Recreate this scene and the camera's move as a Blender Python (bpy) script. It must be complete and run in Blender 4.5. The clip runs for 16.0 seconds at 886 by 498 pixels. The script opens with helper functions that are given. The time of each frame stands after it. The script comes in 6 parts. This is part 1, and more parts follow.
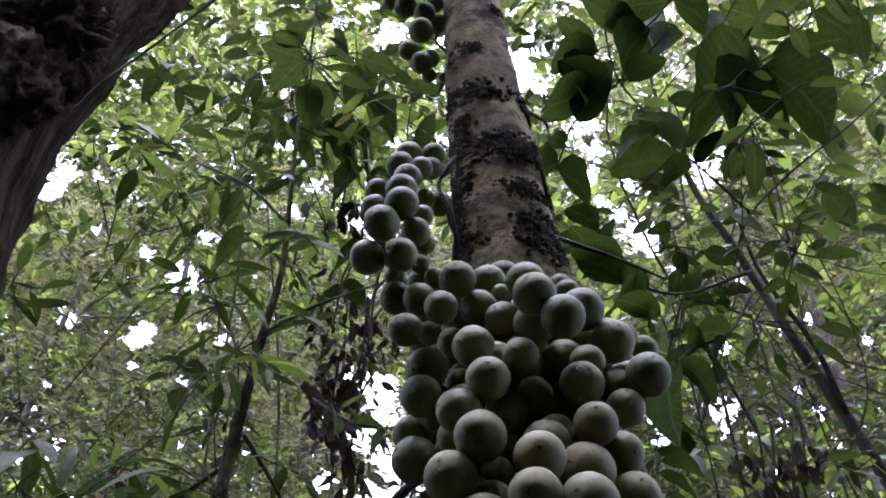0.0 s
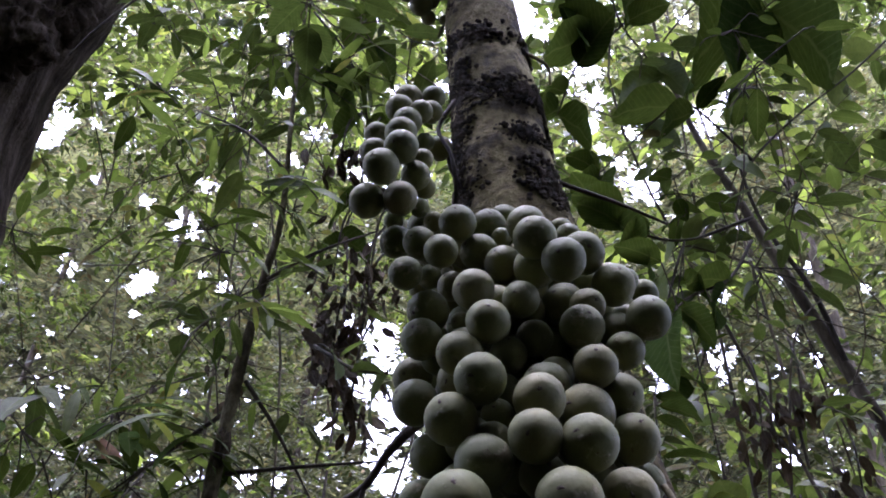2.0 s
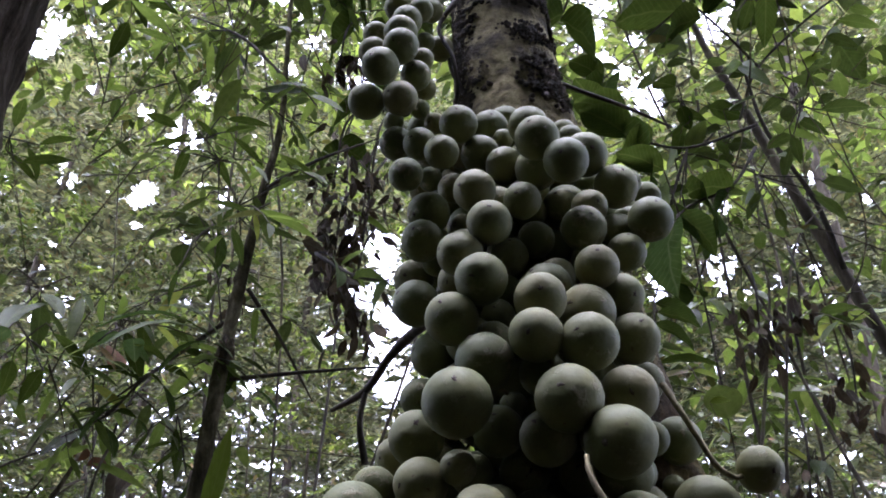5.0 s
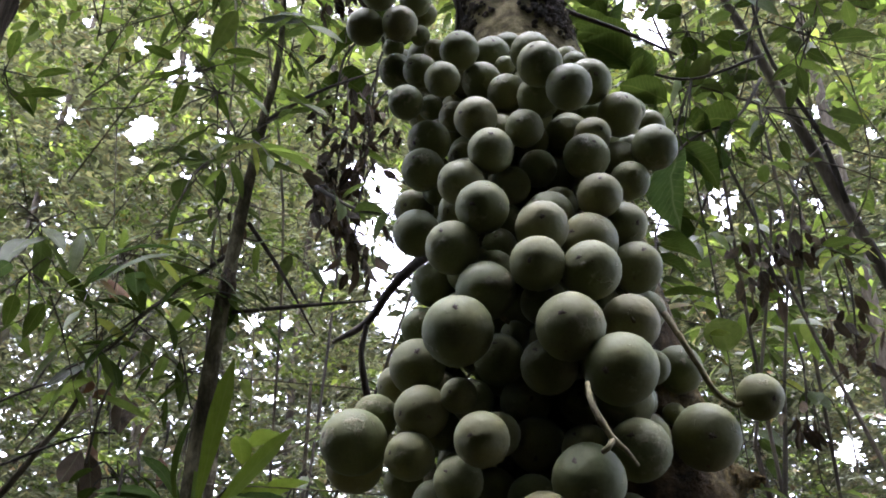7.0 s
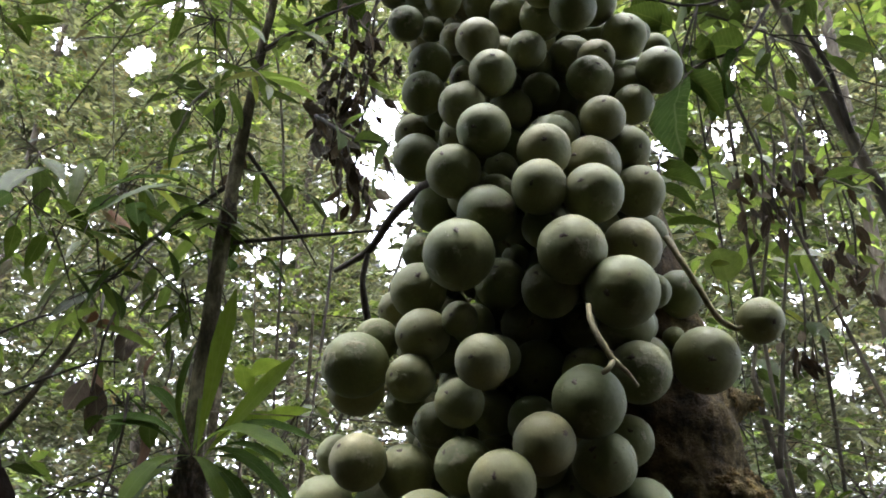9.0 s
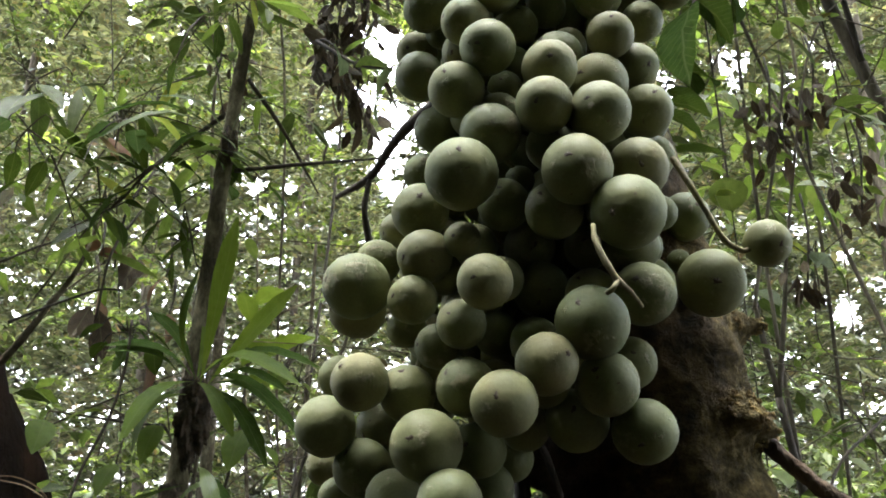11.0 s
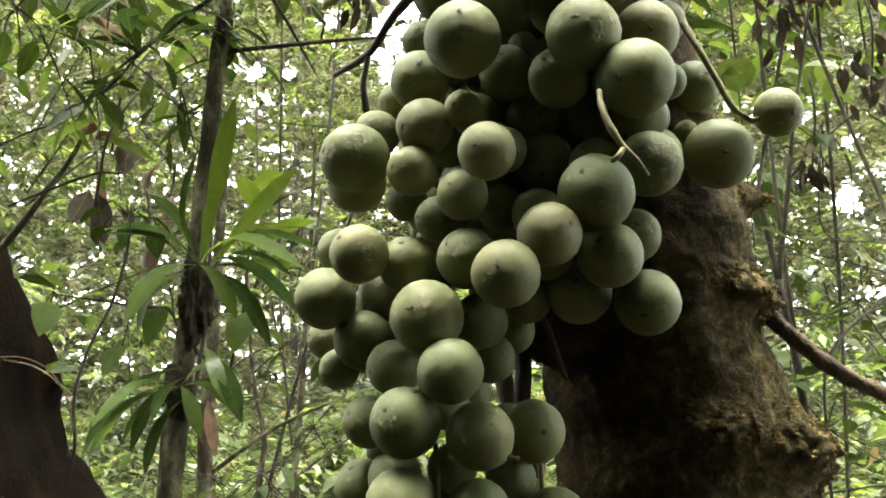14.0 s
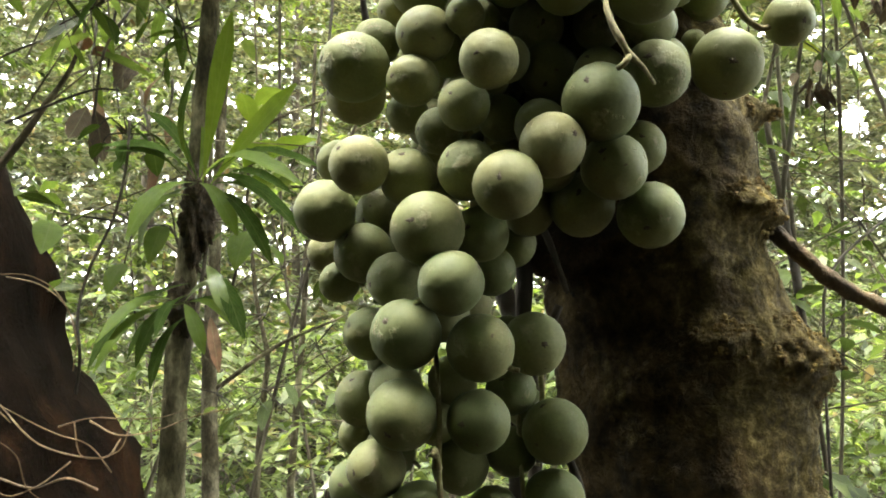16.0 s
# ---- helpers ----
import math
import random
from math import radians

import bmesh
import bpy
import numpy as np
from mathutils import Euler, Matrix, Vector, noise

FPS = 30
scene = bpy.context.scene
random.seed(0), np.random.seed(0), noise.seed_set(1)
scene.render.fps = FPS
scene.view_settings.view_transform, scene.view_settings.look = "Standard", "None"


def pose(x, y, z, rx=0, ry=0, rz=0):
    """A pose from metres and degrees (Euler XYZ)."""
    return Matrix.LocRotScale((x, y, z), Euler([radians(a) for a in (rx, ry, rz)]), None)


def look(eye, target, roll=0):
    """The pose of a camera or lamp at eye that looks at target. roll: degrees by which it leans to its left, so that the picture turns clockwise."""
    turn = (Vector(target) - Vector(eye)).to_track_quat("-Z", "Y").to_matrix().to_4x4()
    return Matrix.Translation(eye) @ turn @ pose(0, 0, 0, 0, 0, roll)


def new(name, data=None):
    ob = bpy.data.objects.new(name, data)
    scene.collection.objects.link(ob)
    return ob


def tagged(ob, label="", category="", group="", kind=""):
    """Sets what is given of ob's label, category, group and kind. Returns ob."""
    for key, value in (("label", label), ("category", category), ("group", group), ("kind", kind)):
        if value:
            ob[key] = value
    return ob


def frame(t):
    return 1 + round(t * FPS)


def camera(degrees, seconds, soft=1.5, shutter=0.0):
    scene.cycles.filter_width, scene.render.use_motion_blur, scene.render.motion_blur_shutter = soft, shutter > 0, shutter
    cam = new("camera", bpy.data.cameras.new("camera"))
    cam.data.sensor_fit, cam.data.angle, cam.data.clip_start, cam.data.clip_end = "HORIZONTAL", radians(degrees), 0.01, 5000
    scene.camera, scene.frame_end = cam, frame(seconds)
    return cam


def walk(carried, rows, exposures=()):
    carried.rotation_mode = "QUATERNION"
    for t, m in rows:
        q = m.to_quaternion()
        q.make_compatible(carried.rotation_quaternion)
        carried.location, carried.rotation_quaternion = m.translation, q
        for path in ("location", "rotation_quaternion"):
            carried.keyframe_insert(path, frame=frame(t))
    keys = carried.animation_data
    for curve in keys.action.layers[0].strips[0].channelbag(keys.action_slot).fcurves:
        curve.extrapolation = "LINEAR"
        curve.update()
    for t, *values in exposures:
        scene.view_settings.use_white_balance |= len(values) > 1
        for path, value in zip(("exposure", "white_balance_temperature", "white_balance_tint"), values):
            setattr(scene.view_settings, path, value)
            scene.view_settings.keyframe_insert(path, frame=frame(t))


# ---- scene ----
# the tilt of a hand-held camera: seconds, place, pitch, yaw, roll
PATH = [
    (0.0, -0.0000, -0.0000, 1.5000, 38.000, 0.000, -0.000),
    (0.5, -0.0001, 0.0017, 1.4996, 37.010, -0.004, 0.007),
    (1.0, -0.0001, 0.0034, 1.4992, 36.401, -0.004, -0.015),
    (1.5, 0.0001, 0.0048, 1.4995, 35.725, 0.016, 0.015),
    (2.0, 0.0001, 0.0068, 1.4991, 34.800, 0.028, 0.021),
    (2.5, -0.0000, 0.0088, 1.4982, 33.978, 0.017, 0.003),
    (3.0, 0.0000, 0.0103, 1.4977, 33.167, 0.025, -0.005),
    (3.5, 0.0001, 0.0114, 1.4969, 32.313, 0.039, 0.013),
    (4.0, -0.0001, 0.0131, 1.4958, 31.223, 0.063, 0.034),
    (6.5, 0.0010, 0.0249, 1.4948, 26.434, 0.188, 0.021),
    (7.0, 0.0007, 0.0269, 1.4941, 25.276, 0.208, 0.052),
    (7.5, 0.0009, 0.0288, 1.4928, 24.241, 0.233, -0.017),
    (8.0, 0.0013, 0.0305, 1.4918, 23.101, 0.266, 0.030),
    (8.5, 0.0012, 0.0321, 1.4905, 22.110, 0.273, 0.016),
    (9.0, 0.0009, 0.0336, 1.4894, 21.107, 0.280, 0.024),
    (11.5, 0.0015, 0.0500, 1.4839, 15.744, 0.424, -0.165),
    (12.0, 0.0020, 0.0533, 1.4826, 14.579, 0.472, -0.115),
    (12.5, 0.0021, 0.0563, 1.4810, 13.416, 0.496, -0.134),
    (13.0, 0.0020, 0.0588, 1.4798, 12.246, 0.509, -0.119),
    (13.5, 0.0018, 0.0609, 1.4787, 11.060, 0.521, -0.078),
    (14.0, 0.0017, 0.0627, 1.4774, 9.872, 0.528, -0.032),
    (14.5, 0.0016, 0.0645, 1.4765, 8.718, 0.518, 0.006),
    (15.0, 0.0018, 0.0663, 1.4754, 7.549, 0.541, -0.051),
    (15.5, 0.0021, 0.0683, 1.4741, 6.271, 0.579, -0.123),
    (16.0, 0.0021, 0.0710, 1.4728, 4.932, 0.610, -0.145),
]
cam = camera(51.5, 16.0, soft=1.8)
walk(cam, [(t, pose(x, y, z, 90 + p, r, w)) for t, x, y, z, p, w, r in PATH],
     exposures=[(0.0, 3.78, 5350, 36), (4.0, 3.93, 5380, 31), (7.0, 4.29, 5680, 22), (9.0, 4.49, 5930, 14), (12.5, 5.05, 6400, 4), (16.0, 5.55, 6950, 0)])

# ---- light: a bright overcast sky above the forest ----
world = bpy.data.worlds.new("overcast_sky")
scene.world = world
world.use_nodes = True
wn, wl = world.node_tree.nodes, world.node_tree.links
wn.clear()
sky = wn.new("ShaderNodeTexSky")
sky.sky_type = "NISHITA"
sky.sun_disc = False
sky.sun_elevation, sky.sun_rotation = radians(86), radians(-45)
sky.air_density, sky.dust_density = 1.0, 4.0
hsv = wn.new("ShaderNodeHueSaturation")
hsv.inputs["Saturation"].default_value = 0.25
wb = wn.new("ShaderNodeBackground")
wb.inputs["Strength"].default_value = 0.15
wo = wn.new("ShaderNodeOutputWorld")
wl.new(sky.outputs[0], hsv.inputs["Color"])
wl.new(hsv.outputs[0], wb.inputs["Color"])
wl.new(wb.outputs[0], wo.inputs["Surface"])
sun = new("sun", bpy.data.lights.new("sun", "SUN"))
sun.data.energy, sun.data.angle, sun.data.color = 0.62, radians(32), (1.0, 0.97, 0.92)
sun.matrix_world = look((0, 0, 10), (0.05, -0.05, 9.0))


# ---- materials ----
def material(name):
    m = bpy.data.materials.new(name)
    m.use_nodes = True
    n, l = m.node_tree.nodes, m.node_tree.links
    return m, n, l, n["Principled BSDF"], n["Material Output"]


def mapped(n, l, scale=(1, 1, 1)):
    tc, mp = n.new("ShaderNodeTexCoord"), n.new("ShaderNodeMapping")
    mp.inputs["Scale"].default_value = scale
    l.new(tc.outputs["Object"], mp.inputs["Vector"])
    return mp.outputs[0]


def noise_tex(n, l, vec, scale, detail=5, rough=0.55):
    t = n.new("ShaderNodeTexNoise")
    t.inputs["Scale"].default_value, t.inputs["Detail"].default_value, t.inputs["Roughness"].default_value = scale, detail, rough
    if vec is not None:
        l.new(vec, t.inputs["Vector"])
    return t.outputs["Fac"]


def ramp(n, l, fac, stops):
    r = n.new("ShaderNodeValToRGB")
    el = r.color_ramp.elements
    while len(el) < len(stops):
        el.new(0.5)
    for e, (p, c) in zip(el, stops):
        e.position, e.color = p, (*c, 1)
    l.new(fac, r.inputs["Fac"])
    return r.outputs["Color"]


def mixed(n, l, fac, a, b, kind="MIX"):
    m = n.new("ShaderNodeMix")
    m.data_type, m.blend_type = "RGBA", kind
    for sock, v in ((m.inputs[0], fac), (m.inputs[6], a), (m.inputs[7], b)):
        if isinstance(v, (int, float)):
            sock.default_value = v
        elif isinstance(v, tuple):
            sock.default_value = (*v, 1)
        else:
            l.new(v, sock)
    return m.outputs[2]


def bumped(n, l, bsdf, height, strength=0.5, dist=0.01):
    b = n.new("ShaderNodeBump")
    b.inputs["Strength"].default_value, b.inputs["Distance"].default_value = strength, dist
    l.new(height, b.inputs["Height"])
    l.new(b.outputs[0], bsdf.inputs["Normal"])


def bark_material(name, dark, mid, light, scale=6.0, stretch=0.25, bump=0.6, dist=0.01, rough=0.85, spec=0.2):
    m, n, l, b, o = material(name)
    v = mapped(n, l, (1, 1, stretch))
    big, fine = noise_tex(n, l, v, scale, 6, 0.6), noise_tex(n, l, v, scale * 7, 6, 0.65)
    c = ramp(n, l, big, [(0.3, dark), (0.5, mid), (0.72, light)])
    c2 = ramp(n, l, fine, [(0.3, (0.35, 0.35, 0.35)), (0.65, (1.1, 1.1, 1.1))])
    l.new(mixed(n, l, 0.8, c, c2, "MULTIPLY"), b.inputs["Base Color"])
    b.inputs["Roughness"].default_value = rough
    b.inputs["Specular IOR Level"].default_value = spec
    add = n.new("ShaderNodeMath")
    add.operation = "ADD"
    l.new(big, add.inputs[0])
    l.new(fine, add.inputs[1])
    bumped(n, l, b, add.outputs[0], bump, dist)
    return m


def leaf_material(name, c_dark, c_mid, c_light, through_col, share=0.42, rough=0.38, brown=0.02, spec=0.5):
    m, n, l, b, o = material(name)
    geo = n.new("ShaderNodeNewGeometry")
    stops = [(0.0, (0.16, 0.09, 0.035)), (brown, (0.13, 0.09, 0.03)), (brown + 0.005, c_dark), (0.55, c_mid), (1.0, c_light)]
    col = ramp(n, l, geo.outputs["Random Per Island"], stops)
    v = mapped(n, l)
    spots = noise_tex(n, l, v, 38.0, 5, 0.65)
    col = mixed(n, l, 0.85, col, ramp(n, l, spots, [(0.32, (0.42, 0.42, 0.36)), (0.5, (0.9, 0.9, 0.85)), (0.66, (1.2, 1.12, 1.0))]), "MULTIPLY")
    # midrib and side veins, from the place along and across the blade
    at = n.new("ShaderNodeAttribute")
    at.attribute_name = "blade"
    sep = n.new("ShaderNodeSeparateXYZ")
    l.new(at.outputs["Vector"], sep.inputs[0])

    def calc(op, a, b2=0.0, c=0.0):
        k = n.new("ShaderNodeMath")
        k.operation = op
        for sock, val in zip(k.inputs, (a, b2, c)):
            if isinstance(val, float):
                sock.default_value = val
            else:
                l.new(val, sock)
        return k.outputs[0]

    across = calc("ABSOLUTE", sep.outputs[1])
    slant = calc("MULTIPLY_ADD", across, -0.28, sep.outputs[0])
    wave = calc("SINE", calc("MULTIPLY", slant, 75.0))
    veins = calc("MAXIMUM", ramp(n, l, wave, [(0.80, (0, 0, 0)), (0.98, (0.6, 0.6, 0.6))]), ramp(n, l, across, [(0.02, (1, 1, 1)), (0.07, (0, 0, 0))]))
    col = mixed(n, l, veins, col, mixed(n, l, 0.28, col, (0.16, 0.17, 0.08)))
    l.new(col, b.inputs["Base Color"])
    bumped(n, l, b, veins, 0.25, 0.002)
    b.inputs["Roughness"].default_value = rough
    b.inputs["Specular IOR Level"].default_value = spec
    tr = n.new("ShaderNodeBsdfTranslucent")
    wh = n.new("ShaderNodeTexWhiteNoise")
    wh.noise_dimensions = "1D"
    l.new(geo.outputs["Random Per Island"], wh.inputs["W"])
    vary = ramp(n, l, wh.outputs["Value"], [(0.0, (0.12, 0.12, 0.12)), (0.45, (0.5, 0.5, 0.5)), (1.0, (1.45, 1.4, 1.2))])
    l.new(mixed(n, l, 1.0, mixed(n, l, 0.75, col, through_col), vary, "MULTIPLY"), tr.inputs["Color"])
    mx = n.new("ShaderNodeMixShader")
    mx.inputs[0].default_value = share
    l.new(b.outputs[0], mx.inputs[1])
    l.new(tr.outputs[0], mx.inputs[2])
    l.new(mx.outputs[0], o.inputs["Surface"])
    return m


LEAF_NEAR = leaf_material("leaf_near", (0.018, 0.027, 0.009), (0.042, 0.06, 0.018), (0.088, 0.108, 0.038), (0.13, 0.19, 0.03), 0.42, 0.5, 0.06, 0.14)
LEAF_BROAD = leaf_material("leaf_broad", (0.015, 0.028, 0.009), (0.026, 0.045, 0.013), (0.041, 0.064, 0.018), (0.15, 0.215, 0.03), 0.44, 0.8, 0.0, 0.0)
# brighter copy of leaf_near, put where leaves look backlit
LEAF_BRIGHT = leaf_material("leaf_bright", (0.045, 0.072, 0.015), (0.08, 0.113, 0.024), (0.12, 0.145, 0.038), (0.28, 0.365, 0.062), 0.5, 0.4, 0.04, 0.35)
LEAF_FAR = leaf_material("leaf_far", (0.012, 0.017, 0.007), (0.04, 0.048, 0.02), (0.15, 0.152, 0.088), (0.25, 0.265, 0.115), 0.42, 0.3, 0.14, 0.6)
LEAF_STRAP = leaf_material("leaf_strap", (0.035, 0.06, 0.012), (0.06, 0.095, 0.018), (0.08, 0.115, 0.024), (0.42, 0.56, 0.06), 0.6, 0.5, 0.0, 0.08)
LEAF_DEAD = leaf_material("leaf_dead", (0.02, 0.014, 0.009), (0.04, 0.026, 0.016), (0.09, 0.065, 0.04), (0.06, 0.035, 0.02), 0.15, 0.8, 0.0, 0.2)
LEAF_BROWN = leaf_material("leaf_brown", (0.06, 0.03, 0.016), (0.10, 0.05, 0.027), (0.15, 0.085, 0.05), (0.16, 0.07, 0.03), 0.2, 0.7, 0.0, 0.2)
# lightened leaf colour: stands in for sky gloss on undergrowth and for far haze
LEAF_LIGHTENED = leaf_material("leaf_lightened", (0.045, 0.07, 0.023), (0.10, 0.125, 0.05), (0.185, 0.205, 0.105), (0.33, 0.40, 0.135), 0.48, 0.33, 0.05)
BARK_LOW = bark_material("bark_rough", (0.035, 0.022, 0.012), (0.10, 0.065, 0.035), (0.22, 0.165, 0.095), 14.0, 0.7, 0.9, 0.012)
BARK_THIN = bark_material("bark_thin", (0.02, 0.015, 0.010), (0.06, 0.048, 0.033), (0.17, 0.145, 0.105), 9.0, 0.3, 0.5, 0.006)
BARK_MOTTLED = bark_material("bark_mottled", (0.016, 0.013, 0.008), (0.055, 0.045, 0.029), (0.21, 0.185, 0.13), 16.0, 0.55, 0.7, 0.006, 0.9, 0.05)
BARK_DARK = bark_material("bark_dark", (0.014, 0.011, 0.009), (0.032, 0.025, 0.019), (0.07, 0.055, 0.04), 12.0, 0.3, 0.6, 0.006)
BARK_MOSSED = bark_material("bark_mossed", (0.011, 0.0095, 0.0055), (0.045, 0.039, 0.022), (0.18, 0.16, 0.10), 17.0, 0.5, 0.8, 0.006, 0.9, 0.05)
KNOB = bark_material("flower_scar", (0.012, 0.009, 0.006), (0.032, 0.023, 0.013), (0.08, 0.058, 0.035), 60.0, 1.0, 1.0, 0.006, 0.95)
MOSSY = bark_material("lichened_bark", (0.035, 0.021, 0.007), (0.13, 0.086, 0.028), (0.36, 0.265, 0.09), 45.0, 1.0, 1.0, 0.006, 0.95)
STALK = bark_material("stalk", (0.08, 0.068, 0.03), (0.17, 0.145, 0.068), (0.27, 0.235, 0.13), 60.0, 0.4, 0.5, 0.002, 0.7)
LITTER = bark_material("leaf_litter", (0.010, 0.007, 0.004), (0.026, 0.017, 0.010), (0.06, 0.04, 0.023), 8.0, 1.0, 1.0, 0.03, 0.95)



def big_tree_bark():
    """Smooth red-brown at the foot, greyer and fibrous higher up."""
    m, n, l, b, o = material("bark_big_tree")
    fib, fine = noise_tex(n, l, mapped(n, l, (1, 1, 0.12)), 16.0, 8, 0.68), noise_tex(n, l, mapped(n, l), 60.0, 6, 0.65)
    big = noise_tex(n, l, mapped(n, l, (1, 1, 0.5)), 4.0, 5, 0.6)
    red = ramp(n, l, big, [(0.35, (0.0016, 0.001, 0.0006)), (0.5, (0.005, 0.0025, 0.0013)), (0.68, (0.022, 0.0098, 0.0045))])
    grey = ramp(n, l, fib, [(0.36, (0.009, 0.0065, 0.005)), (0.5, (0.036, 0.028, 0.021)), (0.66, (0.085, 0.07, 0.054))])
    tc, sep, mr = n.new("ShaderNodeTexCoord"), n.new("ShaderNodeSeparateXYZ"), n.new("ShaderNodeMapRange")
    l.new(tc.outputs["Object"], sep.inputs[0])
    l.new(sep.outputs[2], mr.inputs[0])
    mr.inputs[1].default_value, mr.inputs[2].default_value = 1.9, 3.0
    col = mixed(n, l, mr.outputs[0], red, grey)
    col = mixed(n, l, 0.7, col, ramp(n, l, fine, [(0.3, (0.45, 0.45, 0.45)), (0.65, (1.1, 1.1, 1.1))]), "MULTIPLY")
    l.new(col, b.inputs["Base Color"])
    b.inputs["Roughness"].default_value, b.inputs["Specular IOR Level"].default_value = 0.85, 0.03
    add = n.new("ShaderNodeMath")
    add.operation = "MULTIPLY_ADD"
    l.new(fib, add.inputs[0])
    add.inputs[1].default_value = 1.6
    l.new(fine, add.inputs[2])
    bumped(n, l, b, add.outputs[0], 0.8, 0.02)
    return m


BARK_RED = big_tree_bark()

def fruit_tree_bark():
    """Smooth buff bark high up; towards the foot crusted brown, with ragged edges between."""
    m, n, l, b, o = material("bark_fruit_tree")
    v = mapped(n, l, (1, 1, 0.6))
    big, fine = noise_tex(n, l, v, 10.0, 6, 0.6), noise_tex(n, l, mapped(n, l, (1, 1, 1.15)), 95.0, 7, 0.7)
    crust = noise_tex(n, l, mapped(n, l, (1, 1, 0.8)), 38.0, 8, 0.7)
    pale = ramp(n, l, big, [(0.3, (0.10, 0.082, 0.037)), (0.5, (0.20, 0.171, 0.08)), (0.7, (0.30, 0.262, 0.13))])
    scars = noise_tex(n, l, mapped(n, l, (1, 1, 1.3)), 17.0, 7, 0.62)
    pale = mixed(n, l, ramp(n, l, scars, [(0.50, (0, 0, 0)), (0.60, (0.85, 0.85, 0.85))]), pale, (0.03, 0.023, 0.016))
    brown = ramp(n, l, crust, [(0.34, (0.011, 0.0075, 0.0035)), (0.48, (0.034, 0.0225, 0.0095)), (0.60, (0.068, 0.045, 0.018)), (0.74, (0.13, 0.09, 0.038))])
    # olive lichen in ragged patches over the brown, weighted to the right, the lit side
    patch = noise_tex(n, l, mapped(n, l, (1, 1, 0.75)), 15.0, 9, 0.72)
    lichen = ramp(n, l, fine, [(0.3, (0.03, 0.0215, 0.007)), (0.5, (0.085, 0.063, 0.022)), (0.7, (0.19, 0.147, 0.06))])
    # this x weight puts lit right and shaded left into the colour
    side_tc, side_sep, side = n.new("ShaderNodeTexCoord"), n.new("ShaderNodeSeparateXYZ"), n.new("ShaderNodeMath")
    l.new(side_tc.outputs["Object"], side_sep.inputs[0])
    side.operation = "MULTIPLY_ADD"
    l.new(side_sep.outputs[0], side.inputs[0])
    side.inputs[1].default_value = 1.5
    lean = n.new("ShaderNodeMath")
    lean.operation = "ADD"
    l.new(patch, lean.inputs[0])
    lean.inputs[1].default_value = -0.315
    l.new(lean.outputs[0], side.inputs[2])
    brown = mixed(n, l, ramp(n, l, side.outputs[0], [(0.40, (0, 0, 0)), (0.54, (0.92, 0.92, 0.92))]), brown, lichen)
    tc, sep = n.new("ShaderNodeTexCoord"), n.new("ShaderNodeSeparateXYZ")
    l.new(tc.outputs["Object"], sep.inputs[0])
    mr = n.new("ShaderNodeMapRange")
    mr.inputs[1].default_value, mr.inputs[2].default_value, mr.inputs[3].default_value, mr.inputs[4].default_value = 1.58, 1.95, 1.0, 0.0
    l.new(sep.outputs[2], mr.inputs[0])
    mul = n.new("ShaderNodeMath")
    mul.operation = "MULTIPLY_ADD"
    l.new(big, mul.inputs[0])
    mul.inputs[1].default_value = 0.9
    l.new(mr.outputs[0], mul.inputs[2])
    fac = ramp(n, l, mul.outputs[0], [(0.75, (0, 0, 0)), (1.0, (1, 1, 1))])
    col = mixed(n, l, fac, pale, brown)
    col = mixed(n, l, 0.8, col, ramp(n, l, fine, [(0.3, (0.4, 0.4, 0.4)), (0.65, (1.1, 1.1, 1.1))]), "MULTIPLY")
    l.new(col, b.inputs["Base Color"])
    b.inputs["Roughness"].default_value, b.inputs["Specular IOR Level"].default_value = 0.88, 0.08
    add = n.new("ShaderNodeMath")
    add.operation = "MULTIPLY_ADD"
    l.new(crust, add.inputs[0])
    add.inputs[1].default_value = 1.5
    l.new(fine, add.inputs[2])
    bumped(n, l, b, add.outputs[0], 0.9, 0.012)
    return m


BARK_FRUIT_TREE = fruit_tree_bark()


